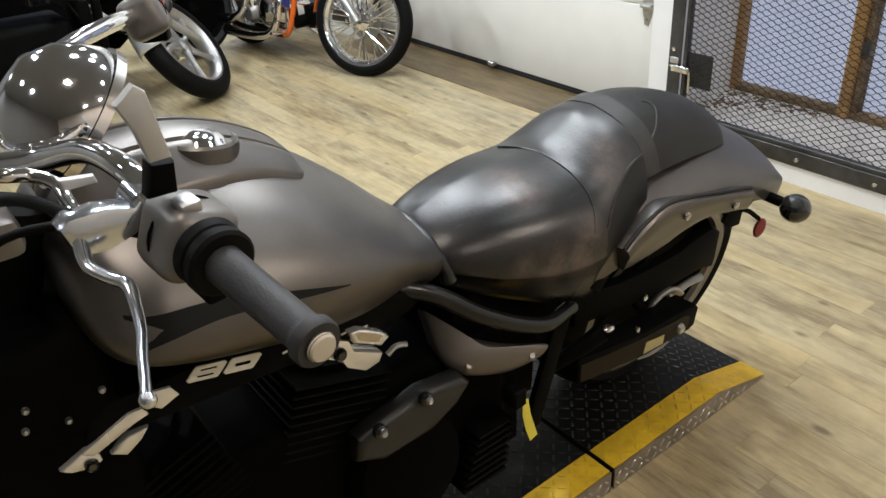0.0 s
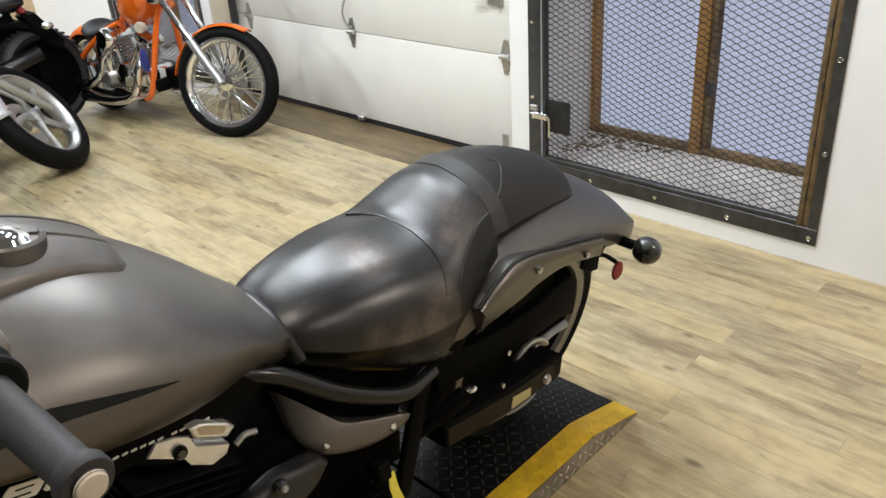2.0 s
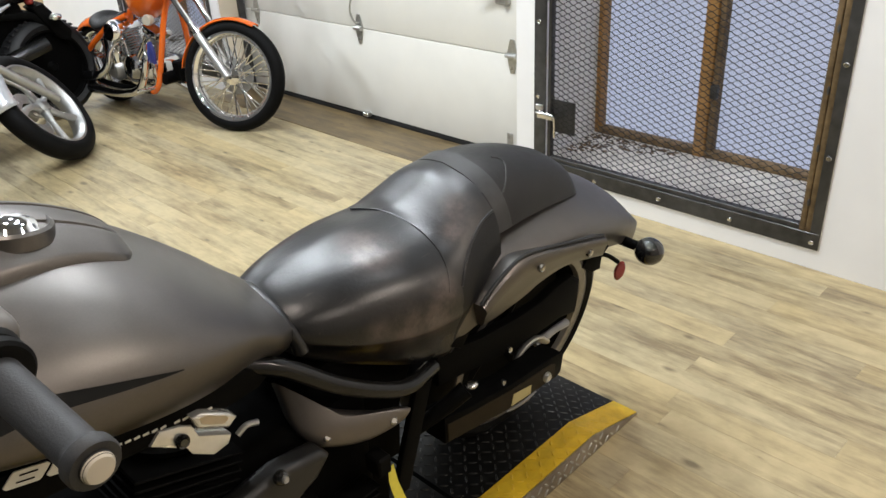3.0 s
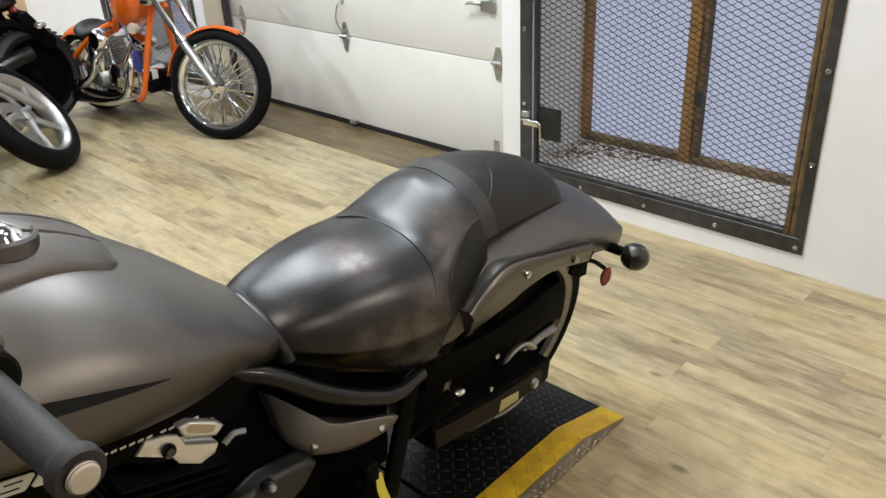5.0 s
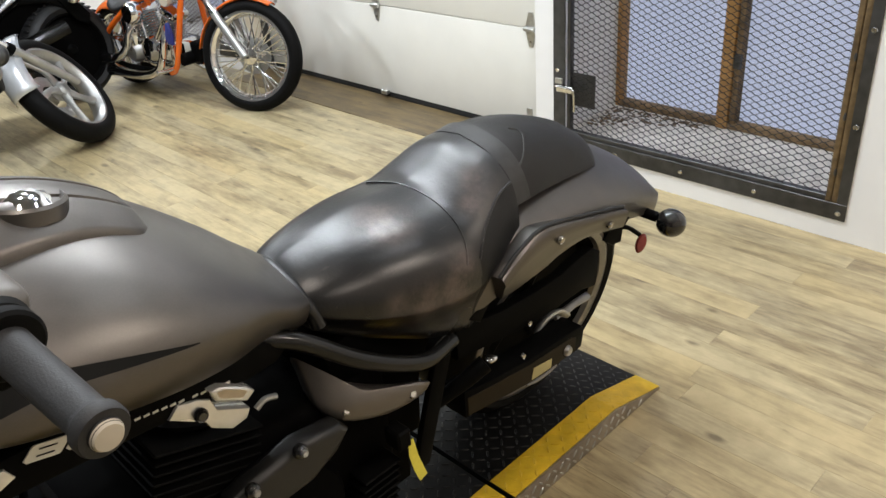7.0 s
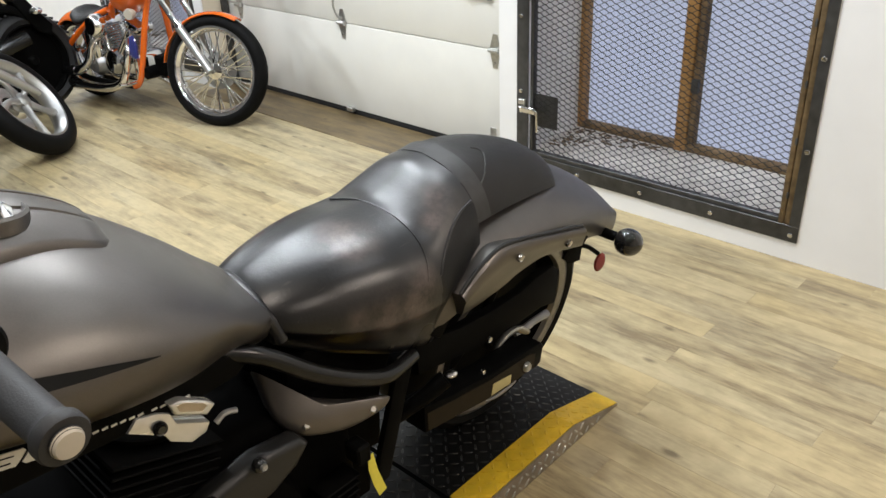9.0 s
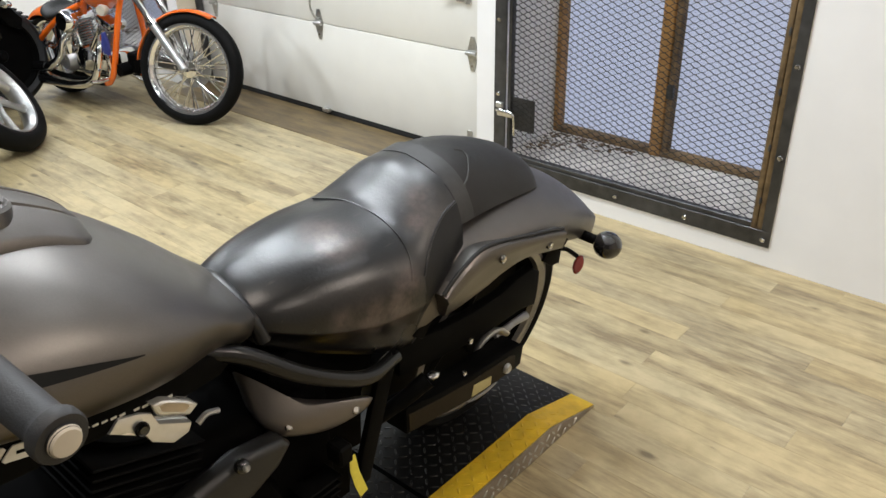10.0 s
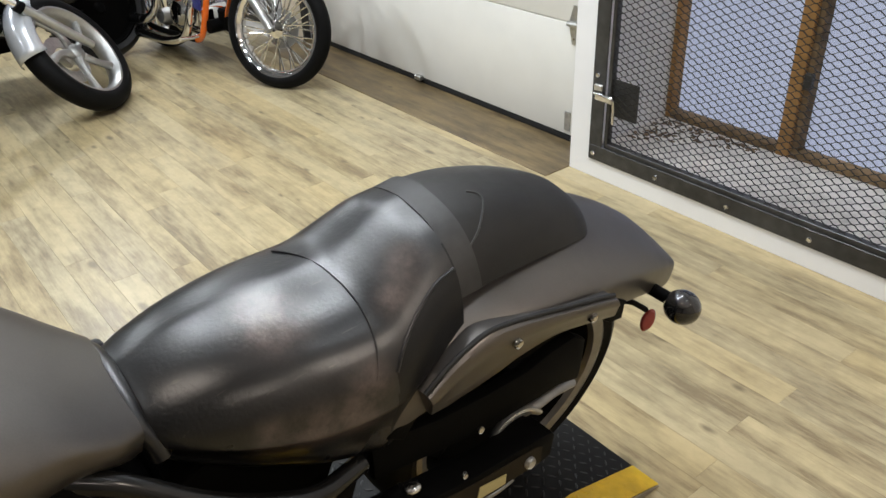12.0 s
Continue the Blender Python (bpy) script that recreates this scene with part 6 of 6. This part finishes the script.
# ---- the blue motorcycle seen from its tail ----
def build_tail_bike():
    bike = thing("motorcycle", Matrix.Translation((1.4, 5.15, 0)), "dark sport motorcycle with wide rear tyre and blue fairing", "motorcycle", "bikes in the row")
    P = lambda name, bm, mat, label="", parent=None, smooth=35: part(name, bm, mat, parent or bike, label, smooth, True)
    n = Vector((0.22, -0.96, 0.12)).normalized()
    hub = Vector((1.98, 5.10, 0.30))
    build_wheel(bike, hub, n, 0.297, 0.09, 0.215, 5, M_TREADRUB, M_BLACK, True)
    build_wheel(bike, (0.55, 5.22, 0.295), (0.1, -1, 0.1), 0.295, 0.06, 0.215, 5, M_RUBBER, M_ALLOY, True)
    # Made-up slab blocks the bright background behind the wheel.
    P("gap_filler", slab([(0.85, 0.15), (1.50, 0.16), (1.72, 0.32), (1.93, 0.60), (1.90, 0.70), (1.30, 0.72), (0.85, 0.70)], "y", 5.07, 5.18, 0.01), M_DEEP, "added black slab keeping the gap behind the wheel dark")
    # Added black disc so the wheel reads solid dark.
    P("wheel_blanking_disc", lathe([(0, 0.02), (0.19, 0.02), (0.205, 0.0), (0, 0.0)], turn_to(hub + n * 0.03, n), 36), M_DEEP, "")
    P("swing_arm", tube([(1.88, 4.98, 0.30), (1.6, 4.99, 0.33), (1.25, 5.02, 0.36)], [0.03, 0.035, 0.04]), M_BLACK, "black swing arm")
    P("tail_unit", loft([[Vector((x, 5.12 + w * math.cos(k), z + h * math.sin(k))) for k in (2 * math.pi * j / 18 for j in range(18))] for x, w, h, z in
                         ((1.35, 0.11, 0.06, 0.68), (1.55, 0.12, 0.065, 0.70), (1.75, 0.10, 0.055, 0.72), (1.93, 0.07, 0.045, 0.73), (2.0, 0.03, 0.02, 0.735))]), M_SATIN, "black tail unit")
    P("seat", ball((1.50, 5.12, 0.76), 0.13, 1.9, 0.85, 0.35, 24), M_VINYL, "black seat")
    P("side_panel", loft([[Vector((x, 5.03 - b, z0)), Vector((x, 5.0 - b, (z0 + z1) / 2)), Vector((x, 5.03 - b, z1)), Vector((x, 5.2 + b, z1)), Vector((x, 5.23 + b, (z0 + z1) / 2)), Vector((x, 5.2 + b, z0))] for x, z0, z1, b in
                          ((0.80, 0.40, 0.82, 0.0), (1.05, 0.36, 0.80, 0.03), (1.35, 0.42, 0.74, 0.03), (1.62, 0.56, 0.72, 0.0), (1.80, 0.64, 0.71, -0.02))]), M_GLOSSBLACK, "glossy black side fairing")
    for x in (1.55, 1.72):
        P("strake", tube([(x - 0.1, 5.0, 0.60), (x, 5.015, 0.655), (x + 0.12, 5.03, 0.70)], [0.008, 0.017, 0.008]), M_SILVERPAINT, "silver trim strake")
    for k in range(26):
        a = radians(-20 + k * 8)
        side = n.cross(Vector((0, 0, 1))).normalized()
        rad = side * math.cos(a) + side.cross(n).normalized() * math.sin(a)
        for s in (1, -1):
            c = hub + rad * 0.292 + n * (0.038 * s)
            P("tread_block", boxed(turn_to(c, rad), 0.028, 0.007, 0.006, 0.002), M_TREADRUB, "")
    P("tail_light", ball((1.97, 5.10, 0.69), 0.03, 0.9, 1.4, 0.8), M_REDLENS, "red tail light")
    P("plate_holder", slab([(1.95, 0.66), (2.02, 0.68), (2.15, 0.50), (2.13, 0.44), (2.06, 0.47)], "y", 5.03, 5.17, 0.01), M_BLACK, "black plate holder")
    for s in (1, -1):
        P("turn_signal", ball((2.05, 5.10 - 0.12 * s, 0.60), 0.03, 1.3, 1.0, 0.8), M_CHROME, "chrome turn signal")
        P("signal_stalk", rod((2.03, 5.10, 0.61), (2.05, 5.10 - 0.11 * s, 0.60), 0.009), M_BLACK)
    P("inner_fender", slab([(1.60, 0.60), (1.75, 0.66), (1.95, 0.64), (2.08, 0.55), (2.05, 0.52), (1.93, 0.60), (1.75, 0.62), (1.62, 0.55)], "y", 5.04, 5.18, 0.01), M_BLACK)
    P("engine", box(0.85, 1.40, 4.98, 5.26, 0.18, 0.60, 0.05, 3), M_BLACK, "black engine block")
    P("frame_rail", tube([(0.75, 5.0, 0.80), (1.0, 4.97, 0.70), (1.3, 4.99, 0.60), (1.7, 5.03, 0.64)], 0.022), M_BLACK, "black frame rail")
    P("fairing", ball((0.95, 5.14, 0.82), 0.22, 1.5, 0.7, 0.6, 28), M_BLUEPAINT, "blue fuel tank and fairing")
    P("windscreen", ball((0.62, 5.16, 0.98), 0.12, 0.8, 1.1, 0.8, 24), M_GLOSSBLACK, "dark windscreen")
    P("exhaust", tube([(1.2, 4.97, 0.30), (1.45, 4.93, 0.34), (1.75, 4.92, 0.42), (1.95, 4.93, 0.47)], [0.025, 0.035, 0.045, 0.045]), M_SATIN, "black silencer")
    P("side_stand", tube([(1.15, 5.28, 0.2), (1.2, 5.38, 0.1), (1.22, 5.45, 0.012)], 0.012), M_BLACK)


M_AMBER = material("amber_lens", (0.55, 0.20, 0.02), 0.2, vary=0.1, scale=60, coat=0.5)
build_chopper()
build_row_bike()
build_tail_bike()


# ---- shelf unit at the far end of the wall ----
def build_shelf():
    sh = thing("shelf_unit", Matrix.Translation((2.72, 7.95, 0)), "light wooden shelf unit against the white wall", "shelf")
    for y in (7.45, 8.45):
        part("upright", box(2.54, 2.898, y - 0.012, y + 0.012, 0, 1.9, 0.002), M_SHELF, sh, world=True)
    for z in (0.08, 0.45, 0.62, 0.95, 1.3, 1.88):
        part("board", box(2.54, 2.898, 7.462, 8.438, z - 0.012, z + 0.012, 0.002), M_SHELF, sh, world=True)
    rng = random.Random(3)
    for z in (0.092, 0.632, 0.962, 1.312):
        y = 7.50
        while y < 8.3:
            w, h = rng.uniform(0.08, 0.16), rng.uniform(0.10, 0.20)
            solo("carton", box(2.60, 2.60 + rng.uniform(0.12, 0.24), y, y + w, z, z + h, 0.003), rng.choice((M_GREYBODY, M_CREAM, M_RUST)), "small cardboard carton on the shelf", "box", "cartons")
            y += w + 0.03


build_shelf()


# ---- floor planks ----
def build_planks():
    wid, length = 0.0925, 1.18

    def plank_shape(bm, x, y, span=length):
        """A thin board with eased upper edges, 26 triangles."""
        w, l, e = wid / 2 - 0.00015, span / 2 - 0.0001, 0.0004
        rings = [[(x - a, y - b, z), (x + a, y - b, z), (x + a, y + b, z), (x - a, y + b, z)] for a, b, z in ((w, l, -0.012), (w, l, -0.0006), (w - e, l - e, 0.0))]
        vs = [[bm.verts.new(p) for p in r] for r in rings]
        for r0, r1 in zip(vs, vs[1:]):
            for i in range(4):
                j = (i + 1) % 4
                bm.faces.new((r0[i], r0[j], r1[j], r1[i]))
        bm.faces.new(vs[2])

    bm = bmesh.new()
    plank_shape(bm, 0, 0)
    full = mesh_of("plank", bm, M_PLANK, 0)
    rest = bmesh.new()
    rng = random.Random(7)
    x = 2.9 - wid / 2
    while x > -2.95:
        y = -2.6 - rng.random() * length
        while y < 8.55:
            yc = y + length / 2
            if x > 0.75 and -0.6 < yc < 5.6:
                ob = new("plank", full)
                ob.parent = floor
                ob.location = (x, yc, 0)
            else:
                lo, hi = max(y, -2.598), min(y + length, 8.598)
                if hi - lo > 0.01:
                    plank_shape(rest, x, (lo + hi) / 2, hi - lo)
            y += length
        x -= wid
    far = new("plank_field", mesh_of("plank_field", rest, M_PLANK_FAR, 0))
    far.parent = floor
    tagged(far, "pale oak laminate planks", kind="stuff")
    # brown plywood strip before the garage door
    strip = new("threshold_board", mesh_of("threshold_board", box(-0.16, 0.16, -1.19, 1.19, -0.012, 0.004, 0.002), M_THRESHOLD, 0))
    strip.parent = floor
    strip.location = (2.921, 3.405, 0)
    tagged(strip, "worn brown plywood threshold board")


build_planks()
